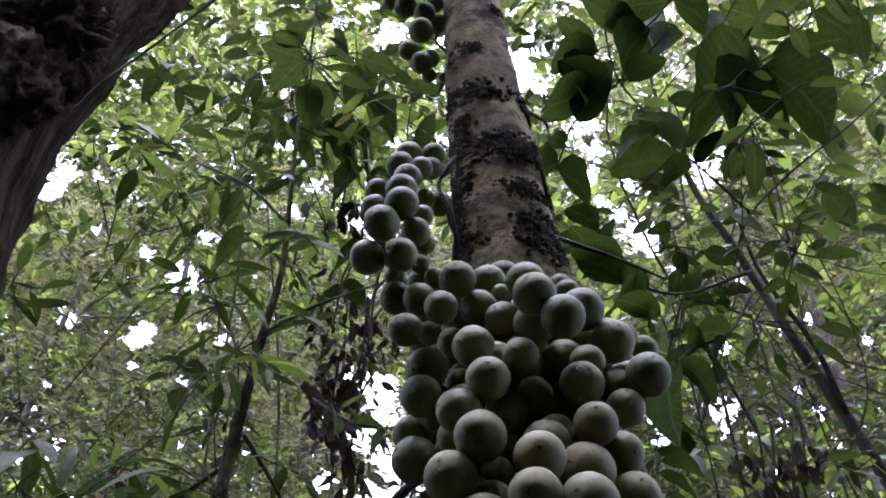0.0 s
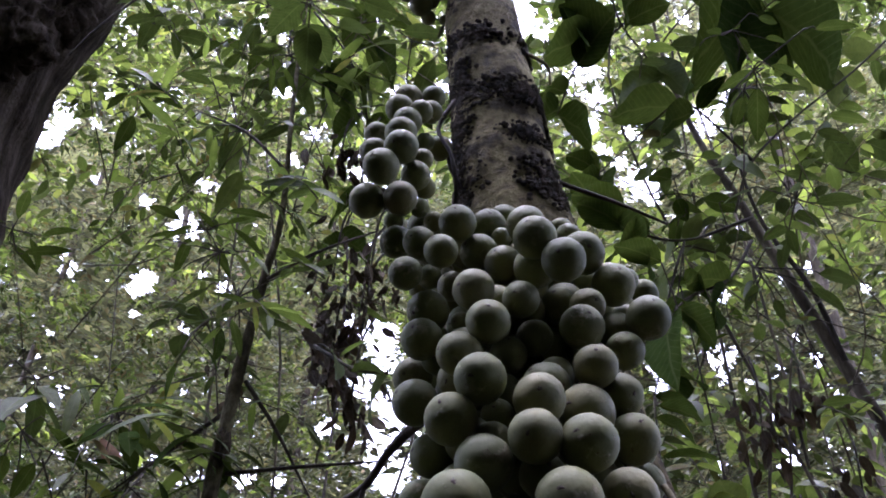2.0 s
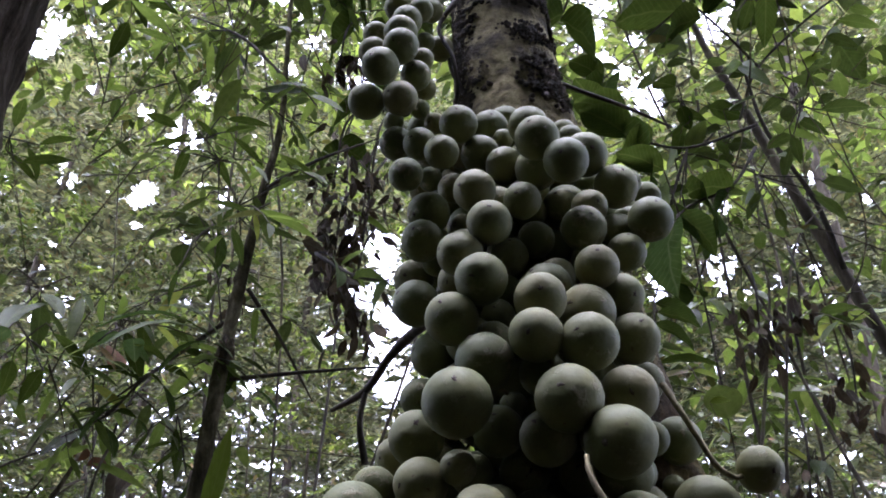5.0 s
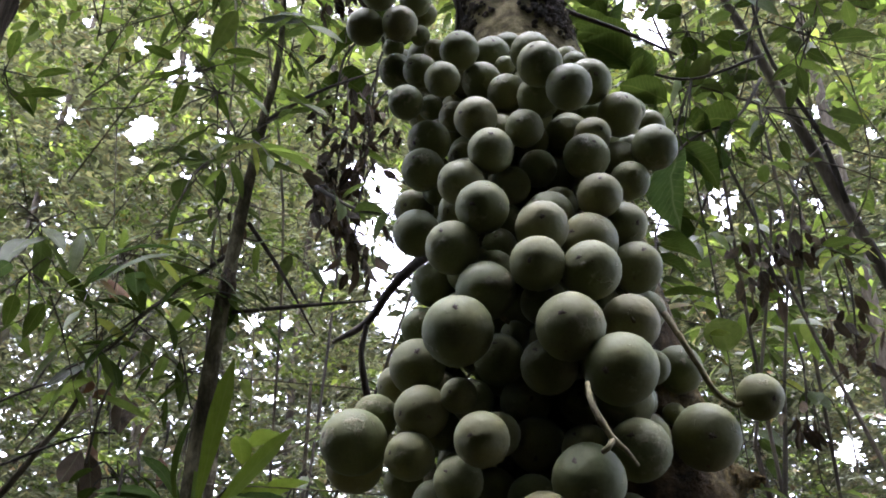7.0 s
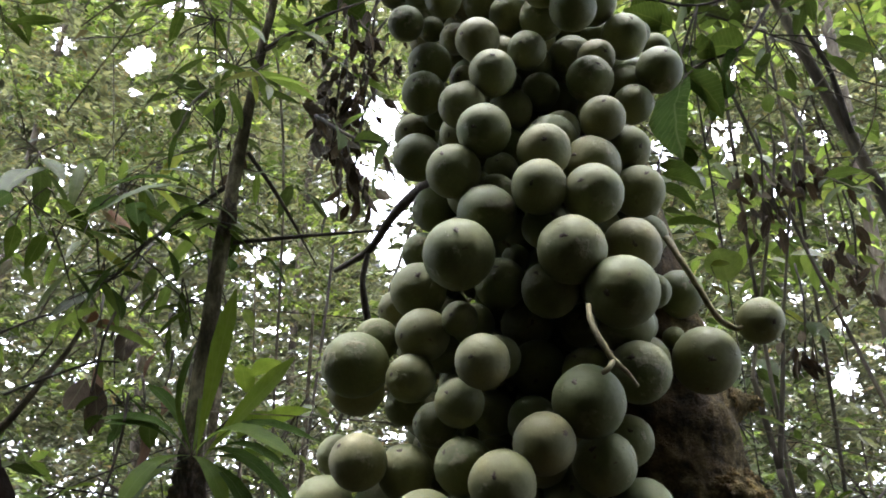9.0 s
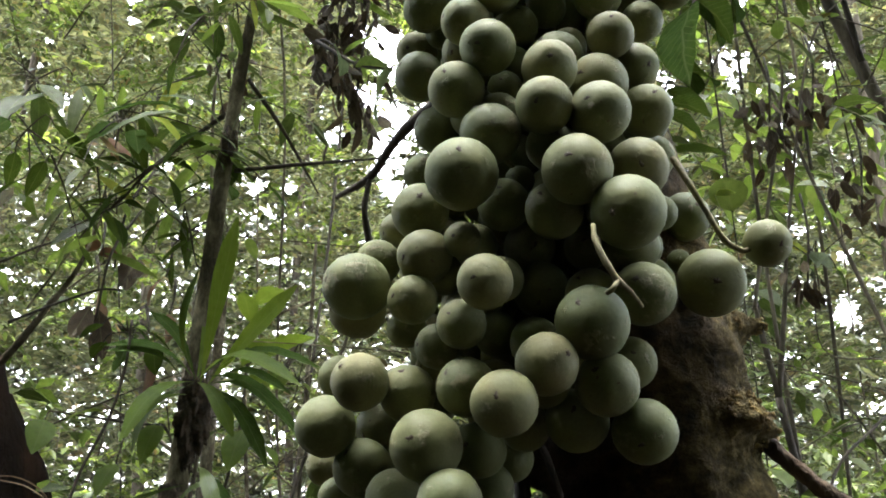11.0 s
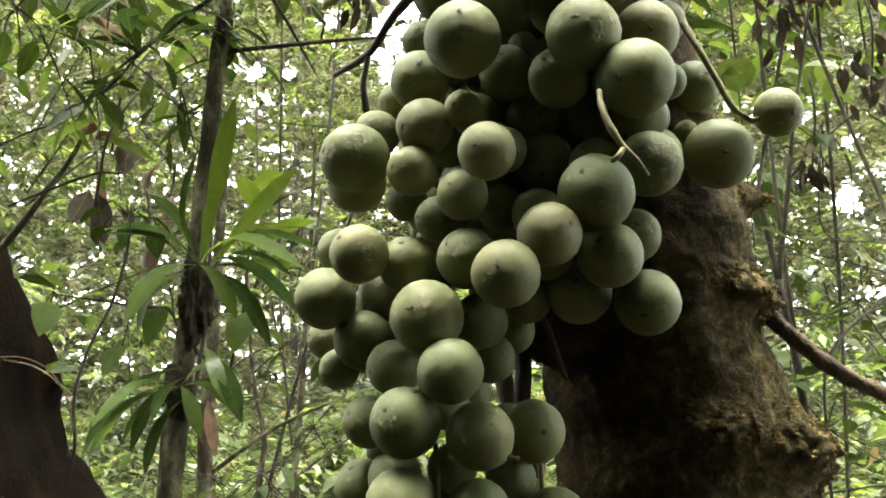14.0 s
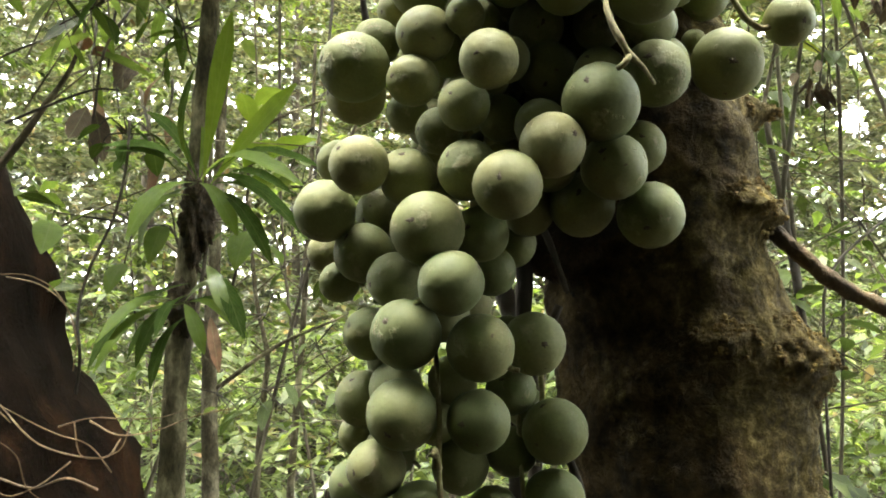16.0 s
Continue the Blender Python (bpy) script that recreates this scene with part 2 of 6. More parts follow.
def fruit_material():
    m, n, l, b, o = material("fruit_skin")
    info = n.new("ShaderNodeObjectInfo")
    tc = n.new("ShaderNodeTexCoord")
    off = n.new("ShaderNodeVectorMath")
    off.operation = "MULTIPLY_ADD"
    l.new(info.outputs["Random"], off.inputs[0])
    off.inputs[1].default_value = (7.0, 3.0, 5.0)
    l.new(tc.outputs["Object"], off.inputs[2])
    v = off.outputs[0]
    base = ramp(n, l, info.outputs["Random"], [(0.0, (0.092, 0.101, 0.042)), (0.4, (0.115, 0.122, 0.052)), (0.75, (0.132, 0.134, 0.060)), (1.0, (0.147, 0.138, 0.064))])
    broad = noise_tex(n, l, v, 1.6, 3)
    base = mixed(n, l, 1.0, base, ramp(n, l, broad, [(0.3, (0.8, 0.85, 0.76)), (0.55, (1, 1, 1)), (0.75, (1.15, 1.08, 0.95))]), "MULTIPLY")
    fine = noise_tex(n, l, v, 22.0, 4, 0.7)
    base = mixed(n, l, 0.5, base, ramp(n, l, fine, [(0.35, (0.75, 0.75, 0.72)), (0.6, (1.05, 1.05, 1.05))]), "MULTIPLY")
    scurf = noise_tex(n, l, v, 2.6, 8, 0.66)
    lift = n.new("ShaderNodeMath")
    lift.operation = "MULTIPLY_ADD"
    wh = n.new("ShaderNodeTexWhiteNoise")
    wh.noise_dimensions = "1D"
    l.new(info.outputs["Random"], wh.inputs["W"])
    l.new(wh.outputs["Value"], lift.inputs[0])
    lift.inputs[1].default_value = 0.07
    l.new(scurf, lift.inputs[2])
    mask = ramp(n, l, lift.outputs[0], [(0.63, (0, 0, 0)), (0.70, (0.55, 0.55, 0.55))])
    base = mixed(n, l, mask, base, (0.20, 0.165, 0.09))
    speck = noise_tex(n, l, v, 9.0, 2, 0.5)
    smask = ramp(n, l, speck, [(0.715, (0, 0, 0)), (0.75, (0.8, 0.8, 0.8))])
    base = mixed(n, l, smask, base, (0.07, 0.045, 0.025))
    l.new(base, b.inputs["Base Color"])
    b.inputs["Roughness"].default_value = 0.6
    b.inputs["Specular IOR Level"].default_value = 0.22
    rough = n.new("ShaderNodeMapRange")
    rough.inputs[3].default_value, rough.inputs[4].default_value = 0.52, 0.74
    l.new(broad, rough.inputs[0])
    l.new(rough.outputs[0], b.inputs["Roughness"])
    hgt = n.new("ShaderNodeMath")
    hgt.operation = "MULTIPLY_ADD"
    l.new(mask, hgt.inputs[0])
    l.new(fine, hgt.inputs[1])
    l.new(broad, hgt.inputs[2])
    bumped(n, l, b, hgt.outputs[0], 0.55, 0.004)
    return m


FRUIT = fruit_material()


def plain(name, col, rough=0.8):
    m, n, l, b, o = material(name)
    v = mapped(n, l)
    c = ramp(n, l, noise_tex(n, l, v, 300.0, 3), [(0.3, tuple(x * 0.6 for x in col)), (0.7, col)])
    l.new(c, b.inputs["Base Color"])
    b.inputs["Roughness"].default_value = rough
    return m


SCAR = plain("fruit_scar", (0.06, 0.042, 0.024), 0.9)


# ---- mesh helpers ----
def mesh_of(name, verts, faces, mat, smooth=True):
    me = bpy.data.meshes.new(name)
    me.from_pydata([tuple(v) for v in verts], [], faces)
    me.materials.append(mat)
    if smooth:
        me.polygons.foreach_set("use_smooth", [True] * len(me.polygons))
    me.update()
    return me


def fast_mesh(name, verts, tris, mat, smooth=True, leaf=""):
    """One mesh from arrays of corners and triangles. leaf: the kind of leaf that it is made of, for the veins."""
    me = bpy.data.meshes.new(name)
    nv, nt = len(verts), len(tris)
    me.vertices.add(nv)
    me.vertices.foreach_set("co", np.asarray(verts, dtype=np.float32).ravel())
    me.loops.add(nt * 3)
    me.loops.foreach_set("vertex_index", np.asarray(tris, dtype=np.int32).ravel())
    me.polygons.add(nt)
    me.polygons.foreach_set("loop_start", np.arange(0, nt * 3, 3, dtype=np.int32))
    me.polygons.foreach_set("loop_total", np.full(nt, 3, dtype=np.int32))
    me.polygons.foreach_set("use_smooth", np.full(nt, smooth, dtype=bool))
    me.materials.append(mat)
    me.update(calc_edges=True)
    if leaf:
        one = SHAPES[leaf][0]
        at = np.c_[one[:, 0], one[:, 1] / np.abs(one[:, 1]).max()]
        me.attributes.new("blade", "FLOAT2", "POINT").data.foreach_set("vector", np.tile(at, (nv // len(one), 1)).astype(np.float32).ravel())
    me.validate()
    return me


def thing(name, place, label, category, group="", kind=""):
    ob = new(name)
    ob.location = place
    ob.empty_display_size = 0.05
    return tagged(ob, label, category, group, kind)


def part(name, me, parent, label=""):
    """A mesh in world places, hung under a thing or a part."""
    ob = new(name, me)
    ob.parent = parent
    if not parent.parent:
        ob.matrix_parent_inverse = parent.matrix_basis.inverted()
    return tagged(ob, label)


def smooth_path(pts, radii, steps):
    """A Catmull-Rom line through pts, with the radii between."""
    p, r = np.array(pts, float), np.array(radii, float)
    p = np.vstack([2 * p[0] - p[1], p, 2 * p[-1] - p[-2]])
    out, rad = [], []
    for i in range(len(r) - 1):
        a, b, c, d = p[i:i + 4]
        for s in np.linspace(0, 1, steps, endpoint=False):
            out.append(0.5 * (2 * b + (c - a) * s + (2 * a - 5 * b + 4 * c - d) * s * s + (3 * b - a - 3 * c + d) * s ** 3))
            rad.append(r[i] + (r[i + 1] - r[i]) * s)
    out.append(p[-2])
    rad.append(r[-1])
    return np.array(out), np.array(rad)


def tube_arrays(pts, radii, steps=5, sides=10, rough=0.0, grain=12.0, seed=0.0):
    line, rad = smooth_path(pts, radii, steps)
    way = np.gradient(line, axis=0)
    way /= np.linalg.norm(way, axis=1)[:, None] + 1e-9
    side = np.cross(way, (0.31, 0.95, 0.05) if abs(way[0][2]) > 0.5 else (0, 0, 1))
    side /= np.linalg.norm(side, axis=1)[:, None] + 1e-9
    up = np.cross(way, side)
    a = np.linspace(0, 2 * np.pi, sides, endpoint=False)
    ring = np.cos(a)[None, :, None] * side[:, None] + np.sin(a)[None, :, None] * up[:, None]
    k = np.ones((len(line), sides))
    if rough:
        for i in range(len(line)):
            for j in range(sides):
                q = line[i] + ring[i, j] * rad[i]
                k[i, j] += rough * (noise.noise(Vector(q) * grain + Vector((seed, 0, 0))) + 0.5 * noise.noise(Vector(q) * grain * 2.7))
    v = line[:, None] + ring * (rad[:, None] * k)[:, :, None]
    n = len(line)
    i, j = np.meshgrid(np.arange(n - 1), np.arange(sides), indexing="ij")
    a0, a1 = i * sides + j, i * sides + (j + 1) % sides
    b0, b1 = a0 + sides, a1 + sides
    tris = np.concatenate([np.stack([a0, a1, b1], -1).reshape(-1, 3), np.stack([a0, b1, b0], -1).reshape(-1, 3)])
    verts = np.vstack([v.reshape(-1, 3), line[:1], line[-1:]])
    c0, c1 = n * sides, n * sides + 1
    jj = np.arange(sides)
    caps = np.concatenate([np.stack([np.full(sides, c0), (jj + 1) % sides, jj], -1),
                           np.stack([np.full(sides, c1), (n - 1) * sides + jj, (n - 1) * sides + (jj + 1) % sides], -1)])
    return verts, np.concatenate([tris, caps])


def tube(name, pts, radii, mat, steps=5, sides=10, rough=0.0, grain=12.0, seed=0.0):
    v, t = tube_arrays(pts, radii, steps, sides, rough, grain, seed)
    return fast_mesh(name, v, t, mat)


def joined(list_of_arrays):
    vs, ts, k = [], [], 0
    for v, t in list_of_arrays:
        vs.append(v)
        ts.append(t + k)
        k += len(v)
    return np.concatenate(vs), np.concatenate(ts)


def lump(centre, radius, rough=0.3, grain=30.0, div=3, squash=(1, 1, 1)):
    bm = bmesh.new()
    bmesh.ops.create_icosphere(bm, subdivisions=div, radius=1)
    c = Vector(centre)
    for v in bm.verts:
        d = v.co.normalized()
        k = 1 + rough * (noise.noise((c + d * radius) * grain) + 0.6 * noise.noise((c + d * radius) * grain * 2.5) + 0.4 * noise.noise((c + d * radius) * grain * 6))
        v.co = Vector((d.x * squash[0], d.y * squash[1], d.z * squash[2])) * radius * k + c
    v = np.array([x.co[:] for x in bm.verts])
    t = np.array([[q.index for q in f.verts] for f in bm.faces])
    bm.free()
    return v, t


# ---- leaves ----
def leaf_shape(kind):
    """Corners (along, across, up) and triangles of one leaf of length 1."""
    if kind == "tiny":
        v = [(0, 0, 0), (0.42, 0.2, 0.05), (1, 0, -0.1), (0.42, -0.2, 0.05)]
        return np.array(v, float), np.array([(0, 2, 1), (0, 3, 2)])
    if kind == "small":
        v = [(0, 0, 0), (0.45, 0.19, 0.05), (0.5, 0, 0), (0.45, -0.19, 0.05), (1, 0, -0.12)]
        t = [(0, 2, 1), (0, 3, 2), (1, 2, 4), (2, 3, 4)]
        return np.array(v, float), np.array(t)
    width, blunt, bend = {"oval": (0.2, 0.85, 0.22), "broad": (0.3, 0.8, 0.2), "lance": (0.105, 0.9, 0.2), "strap": (0.09, 1.9, 0.28),
                          "plate": (0.3, 0.8, 0.2)}[kind]
    rows, cols = (11, 2) if kind == "plate" else (7, 1)
    v, t = [], []
    for i in range(rows):
        x = i / (rows - 1)
        w = width * max(0.02, math.sin(math.pi * min(0.995, x) ** blunt) ** (0.8 if kind != "strap" else 0.6))
        for j in range(-cols, cols + 1):
            u = j / cols
            rip = 0.012 * math.sin(x * 19 + j) if kind == "plate" else 0.0
            v.append((x, w * u, -bend * x * x + 0.22 * w * abs(u) ** 1.4 + rip))
    m = 2 * cols + 1
    for i in range(rows - 1):
        for j in range(m - 1):
            a = i * m + j
            t += [(a, a + 1, a + m + 1), (a, a + m + 1, a + m)]
    return np.array(v, float), np.array(t)


SHAPES = {k: leaf_shape(k) for k in ("tiny", "small", "oval", "broad", "lance", "strap", "plate")}

# cones from the camera's place cleared of most leaves, so sky shows: bearing, elevation and half-width in degrees
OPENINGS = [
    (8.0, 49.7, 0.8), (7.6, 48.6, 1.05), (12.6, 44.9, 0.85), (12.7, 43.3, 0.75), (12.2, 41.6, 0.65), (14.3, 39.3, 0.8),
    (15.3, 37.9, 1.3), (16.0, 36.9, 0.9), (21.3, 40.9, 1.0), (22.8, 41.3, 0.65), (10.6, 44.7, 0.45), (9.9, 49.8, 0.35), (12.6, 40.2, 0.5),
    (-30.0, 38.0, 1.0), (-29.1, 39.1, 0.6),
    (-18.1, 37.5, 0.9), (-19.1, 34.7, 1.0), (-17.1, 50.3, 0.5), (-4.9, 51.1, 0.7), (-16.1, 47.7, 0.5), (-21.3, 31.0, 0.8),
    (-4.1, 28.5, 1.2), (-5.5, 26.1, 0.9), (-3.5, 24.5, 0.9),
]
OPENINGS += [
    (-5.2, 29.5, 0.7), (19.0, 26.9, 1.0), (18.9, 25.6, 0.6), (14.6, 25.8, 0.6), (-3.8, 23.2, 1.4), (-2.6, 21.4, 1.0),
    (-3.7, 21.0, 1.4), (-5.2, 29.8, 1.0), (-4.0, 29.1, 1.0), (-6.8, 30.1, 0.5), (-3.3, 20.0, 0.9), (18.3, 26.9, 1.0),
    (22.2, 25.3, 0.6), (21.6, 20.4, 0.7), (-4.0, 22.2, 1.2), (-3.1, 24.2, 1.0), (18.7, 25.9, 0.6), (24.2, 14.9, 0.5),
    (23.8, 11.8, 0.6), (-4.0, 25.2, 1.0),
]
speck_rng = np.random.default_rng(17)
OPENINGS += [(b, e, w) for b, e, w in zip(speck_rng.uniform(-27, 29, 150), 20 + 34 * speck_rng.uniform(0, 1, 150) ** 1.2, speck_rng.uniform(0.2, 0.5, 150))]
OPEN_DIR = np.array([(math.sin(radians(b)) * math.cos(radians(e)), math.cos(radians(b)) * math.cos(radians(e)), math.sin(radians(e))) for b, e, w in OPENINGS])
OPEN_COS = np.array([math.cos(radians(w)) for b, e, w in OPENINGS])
CAMERA_PLACE = np.array((0.0, 0.0, 1.5))
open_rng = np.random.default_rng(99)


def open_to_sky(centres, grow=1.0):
    d = centres - CAMERA_PLACE
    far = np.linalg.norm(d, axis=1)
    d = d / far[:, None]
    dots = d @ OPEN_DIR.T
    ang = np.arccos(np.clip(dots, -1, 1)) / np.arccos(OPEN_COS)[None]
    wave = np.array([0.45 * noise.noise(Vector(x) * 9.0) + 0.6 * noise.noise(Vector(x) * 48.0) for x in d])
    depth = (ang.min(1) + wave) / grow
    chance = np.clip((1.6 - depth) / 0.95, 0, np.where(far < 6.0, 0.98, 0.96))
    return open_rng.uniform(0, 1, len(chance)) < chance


def leaves_arrays(place, along, up, size, kind):
    """Many leaves: places (n,3), pointing (n,3), up (n,3), sizes (n)."""
    sv, st = SHAPES[kind]
    along = along / (np.linalg.norm(along, axis=1)[:, None] + 1e-9)
    side = np.cross(up, along)
    side /= np.linalg.norm(side, axis=1)[:, None] + 1e-9
    nrm = np.cross(along, side)
    n = len(place)
    v = place[:, None] + size[:, None, None] * (sv[None, :, :1] * along[:, None] + sv[None, :, 1:2] * side[:, None] + sv[None, :, 2:] * nrm[:, None])
    t = st[None] + (np.arange(n) * len(sv))[:, None, None]
    return v.reshape(-1, 3), t.reshape(-1, 3)


def sprays(rng, bases, ways, length, leaf, kind, per=9, droop=0.25, keep_open=True, twig=0.003, spread=1.0):
    """Leafy twigs: each a thin drooping stem with leaves set alternately along it. Returns the stems' and the leaves' arrays."""
    n = len(bases)
    ways = ways / (np.linalg.norm(ways, axis=1)[:, None] + 1e-9)
    ln = length * rng.uniform(0.6, 1.3, n)
    s = np.linspace(0.15, 1.0, per)
    jit = rng.normal(0, 0.04, (n, per))
    ss = np.clip(s[None] + jit, 0.05, 1.0)
    pos = bases[:, None] + ways[:, None] * (ss * ln[:, None])[..., None]
    pos[..., 2] -= droop * ln[:, None] * ss ** 2
    side = np.cross(ways, (0, 0, 1.0))
    side /= np.linalg.norm(side, axis=1)[:, None] + 1e-9
    sign = np.where(np.arange(per) % 2 == 0, 1.0, -1.0)
    along = ways[:, None] * 0.55 + side[:, None] * (sign[None, :, None] * spread) + rng.normal(0, 0.28, (n, per, 3))
    along[:, -1] = ways + rng.normal(0, 0.2, (n, 3))
    along[..., 2] -= rng.uniform(0.05, 0.55, (n, per))
    up = np.zeros((n, per, 3))
    up[..., 2] = 1
    up += rng.normal(0, 0.38, (n, per, 3))
    size = leaf * rng.uniform(0.6, 1.25, (n, per)) * (0.75 + 0.35 * np.sin(np.pi * ss))
    P, A, U, Z = pos.reshape(-1, 3), along.reshape(-1, 3), up.reshape(-1, 3), size.ravel()
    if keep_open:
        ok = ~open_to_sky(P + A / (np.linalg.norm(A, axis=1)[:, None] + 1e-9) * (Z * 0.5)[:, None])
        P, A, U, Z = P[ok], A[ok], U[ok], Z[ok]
    lv, lt = leaves_arrays(P, A, U, Z, kind)
    # stems: three-sided, in three joints
    q = np.array([0.0, 0.35, 0.7, 1.0])
    c = bases[:, None] + ways[:, None] * (q[None] * ln[:, None])[..., None]
    c[..., 2] -= droop * ln[:, None] * q[None] ** 2
    upv = np.cross(side, ways)
    r = twig * (1.05 - 0.75 * q)
    ring = [(math.cos(a), math.sin(a)) for a in (0, 2.094, 4.189)]
    sv = np.stack([c + (side[:, None] * cx + upv[:, None] * sx) * r[None, :, None] for cx, sx in ring], 2)
    sv = sv.reshape(n, 12, 3)
    st = []
    for i in range(3):
        for j in range(3):
            a, b = i * 3 + j, i * 3 + (j + 1) % 3
            st += [(a, b, b + 3), (a, b + 3, a + 3)]
    st = np.array(st)
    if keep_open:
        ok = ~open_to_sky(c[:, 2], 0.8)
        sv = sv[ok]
    tt = (st[None] + (np.arange(len(sv)) * 12)[:, None, None]).reshape(-1, 3)
    return (sv.reshape(-1, 3), tt), (lv, lt)


# ---- ground ----
def ground():
    n, size = 90, 160.0
    g = np.linspace(-1, 1, n)
    g = np.sign(g) * np.abs(g) ** 2.2 * size
    v = [(x, y, 0.25 * noise.noise(Vector((x * 0.25, y * 0.25, 0))) + 0.05 * noise.noise(Vector((x * 1.7, y * 1.7, 3))) - 0.1) for y in g for x in g]
    f = [(j * n + i, j * n + i + 1, (j + 1) * n + i + 1, (j + 1) * n + i) for j in range(n - 1) for i in range(n - 1)]
    ob = new("ground", mesh_of("ground", v, f, LITTER))
    tagged(ob, "dark forest floor covered in brown leaf litter", "ground", kind="structure")


ground()

# ---- the fruit tree ----
TRUNK = [(0.235, 0.83, -0.25), (0.225, 0.83, 0.3), (0.21, 0.83, 0.9), (0.20, 0.825, 1.2), (0.19, 0.82, 1.383), (0.176, 0.815, 1.515), (0.163, 0.81, 1.63),
         (0.12, 0.83, 1.9), (0.080, 0.86, 2.15), (0.062, 0.89, 2.43), (0.046, 0.92, 2.72), (0.02, 1.02, 3.6), (-0.05, 1.2, 5.0), (-0.1, 1.4, 7.0)]
RADII = [0.16, 0.125, 0.11, 0.102, 0.096, 0.084, 0.074, 0.068, 0.062, 0.053, 0.046, 0.042, 0.035, 0.02]


def trunk_at(z):
    zs = [p[2] for p in TRUNK]
    return (np.interp(z, zs, [p[0] for p in TRUNK]), np.interp(z, zs, [p[1] for p in TRUNK]), np.interp(z, zs, RADII))


def on_trunk(z, angle, out=0.0):
    """A place on the bark: angle 0 faces the path's side, 90 the right of it."""
    x, y, r = trunk_at(z)
    a = radians(angle)
    return (x + (r + out) * math.sin(a), y - (r + out) * math.cos(a), z)


fruit_tree = thing("fruit_tree", (0.235, 0.82, -0.1), "buff-barked tree trunk with dark flower scars and rough lichened burls", "tree")
# swellings of the lower trunk: height, angle, half-height, half-width, bulge
BULGES = ((1.562, 66, 0.016, 0.030, 0.014), (1.566, 36, 0.010, 0.018, 0.010), (1.446, 78, 0.027, 0.040, 0.027), (1.464, 8, 0.011, 0.022, 0.009), (1.456, 48, 0.022, 0.022, 0.010),
          (1.648, 84, 0.013, 0.015, 0.024), (1.34, 75, 0.03, 0.05, 0.006), (1.625, 40, 0.02, 0.03, 0.004))
BULGE_SIDE = ((1.50, -78, 0.045, 0.05, 0.016), (1.42, -75, 0.05, 0.05, 0.008))
HOLLOWS = ((1.430, 14, 0.012, 0.035, -0.007), (1.534, 48, 0.011, 0.04, -0.006), (1.500, 20, 0.02, 0.05, -0.004))


def fruit_tree_trunk():
    """The bole as one skin: swollen and crusted low down, smooth high up."""
    line, rad = smooth_path(TRUNK, RADII, 40)
    zs = np.concatenate([np.arange(-0.3, 1.2, 0.03), np.arange(1.2, 1.72, 0.0032), np.arange(1.72, 2.9, 0.007), np.arange(2.9, 7.0, 0.08)])
    cx, cy, r = (np.interp(zs, line[:, 2], w) for w in (line[:, 0], line[:, 1], rad))
    sides = 170
    a = np.linspace(0, 2 * np.pi, sides, endpoint=False)
    out = np.stack([np.sin(a), -np.cos(a)], 1)
    grow = np.zeros((len(zs), sides))
    crust = np.zeros((len(zs), sides))
    for z, ang, hz, hw, up in BULGES + BULGE_SIDE + HOLLOWS:
        da = (a - radians(ang) + np.pi) % (2 * np.pi) - np.pi
        g = np.exp(-((zs - z) / hz)[:, None] ** 2 - (da[None] * np.interp(z, zs, r) / hw) ** 2)
        grow += up * g
        if up > 0.005 and ang > 0:
            crust = np.maximum(crust, g)
    v = np.empty((len(zs), sides, 3))
    for i, z in enumerate(zs):
        for j in range(sides):
            q = Vector((cx[i] + r[i] * out[j, 0], cy[i] + r[i] * out[j, 1], z))
            k = 0.0045 * noise.noise(q * 17) + 0.002 * noise.noise(q * 45)
            if z < 1.75:
                k += 0.006 * noise.noise(q * 26 + Vector((7, 0, 0)))
            if 1.2 < z < 1.72:
                c = crust[i, j]
                k += (0.0016 + 0.0075 * c) * noise.noise(q * 130) + (0.001 + 0.0045 * c) * noise.noise(q * 310)
                k += 0.003 * c * noise.noise(q * 70)
            d = r[i] + grow[i, j] + k
            v[i, j] = (cx[i] + d * out[j, 0], cy[i] + d * out[j, 1], z)
    n = len(zs)
    i, j = np.meshgrid(np.arange(n - 1), np.arange(sides), indexing="ij")
    a0, a1 = i * sides + j, i * sides + (j + 1) % sides
    tris = np.concatenate([np.stack([a0, a1, a1 + sides], -1).reshape(-1, 3), np.stack([a0, a1 + sides, a0 + sides], -1).reshape(-1, 3)])
    part("trunk", fast_mesh("trunk", v.reshape(-1, 3), tris, BARK_FRUIT_TREE), fruit_tree, "buff bark above, rough dark brown bark with swellings below")
    # granular crust on the swellings
    rng = np.random.default_rng(802)
    flat, w = v.reshape(-1, 3), crust.ravel()
    for z, ang, hz, hw, up in BULGES[:6]:
        da = (a - radians(ang) + np.pi) % (2 * np.pi) - np.pi
        g = np.exp(-((zs - z - 0.003) / (hz * 1.2))[:, None] ** 2 - (da[None] * np.interp(z, zs, r) / hw) ** 2).ravel()
        clump = np.array([noise.noise(Vector(p) * 75) for p in flat[g > 0.2]])
        spots = flat[g > 0.2][clump > 0.1]
        spots = spots[rng.choice(len(spots), min(len(spots), 300 if up > 0.009 else 90), replace=False)]
        bits = [lump(p, rng.uniform(0.0008, 0.0027), 0.6, 300.0, 1) for p in spots]
        part("lichen_crust", fast_mesh("lichen_crust", *joined(bits), MOSSY), fruit_tree, "granular yellowish lichen crust")


fruit_tree_trunk()


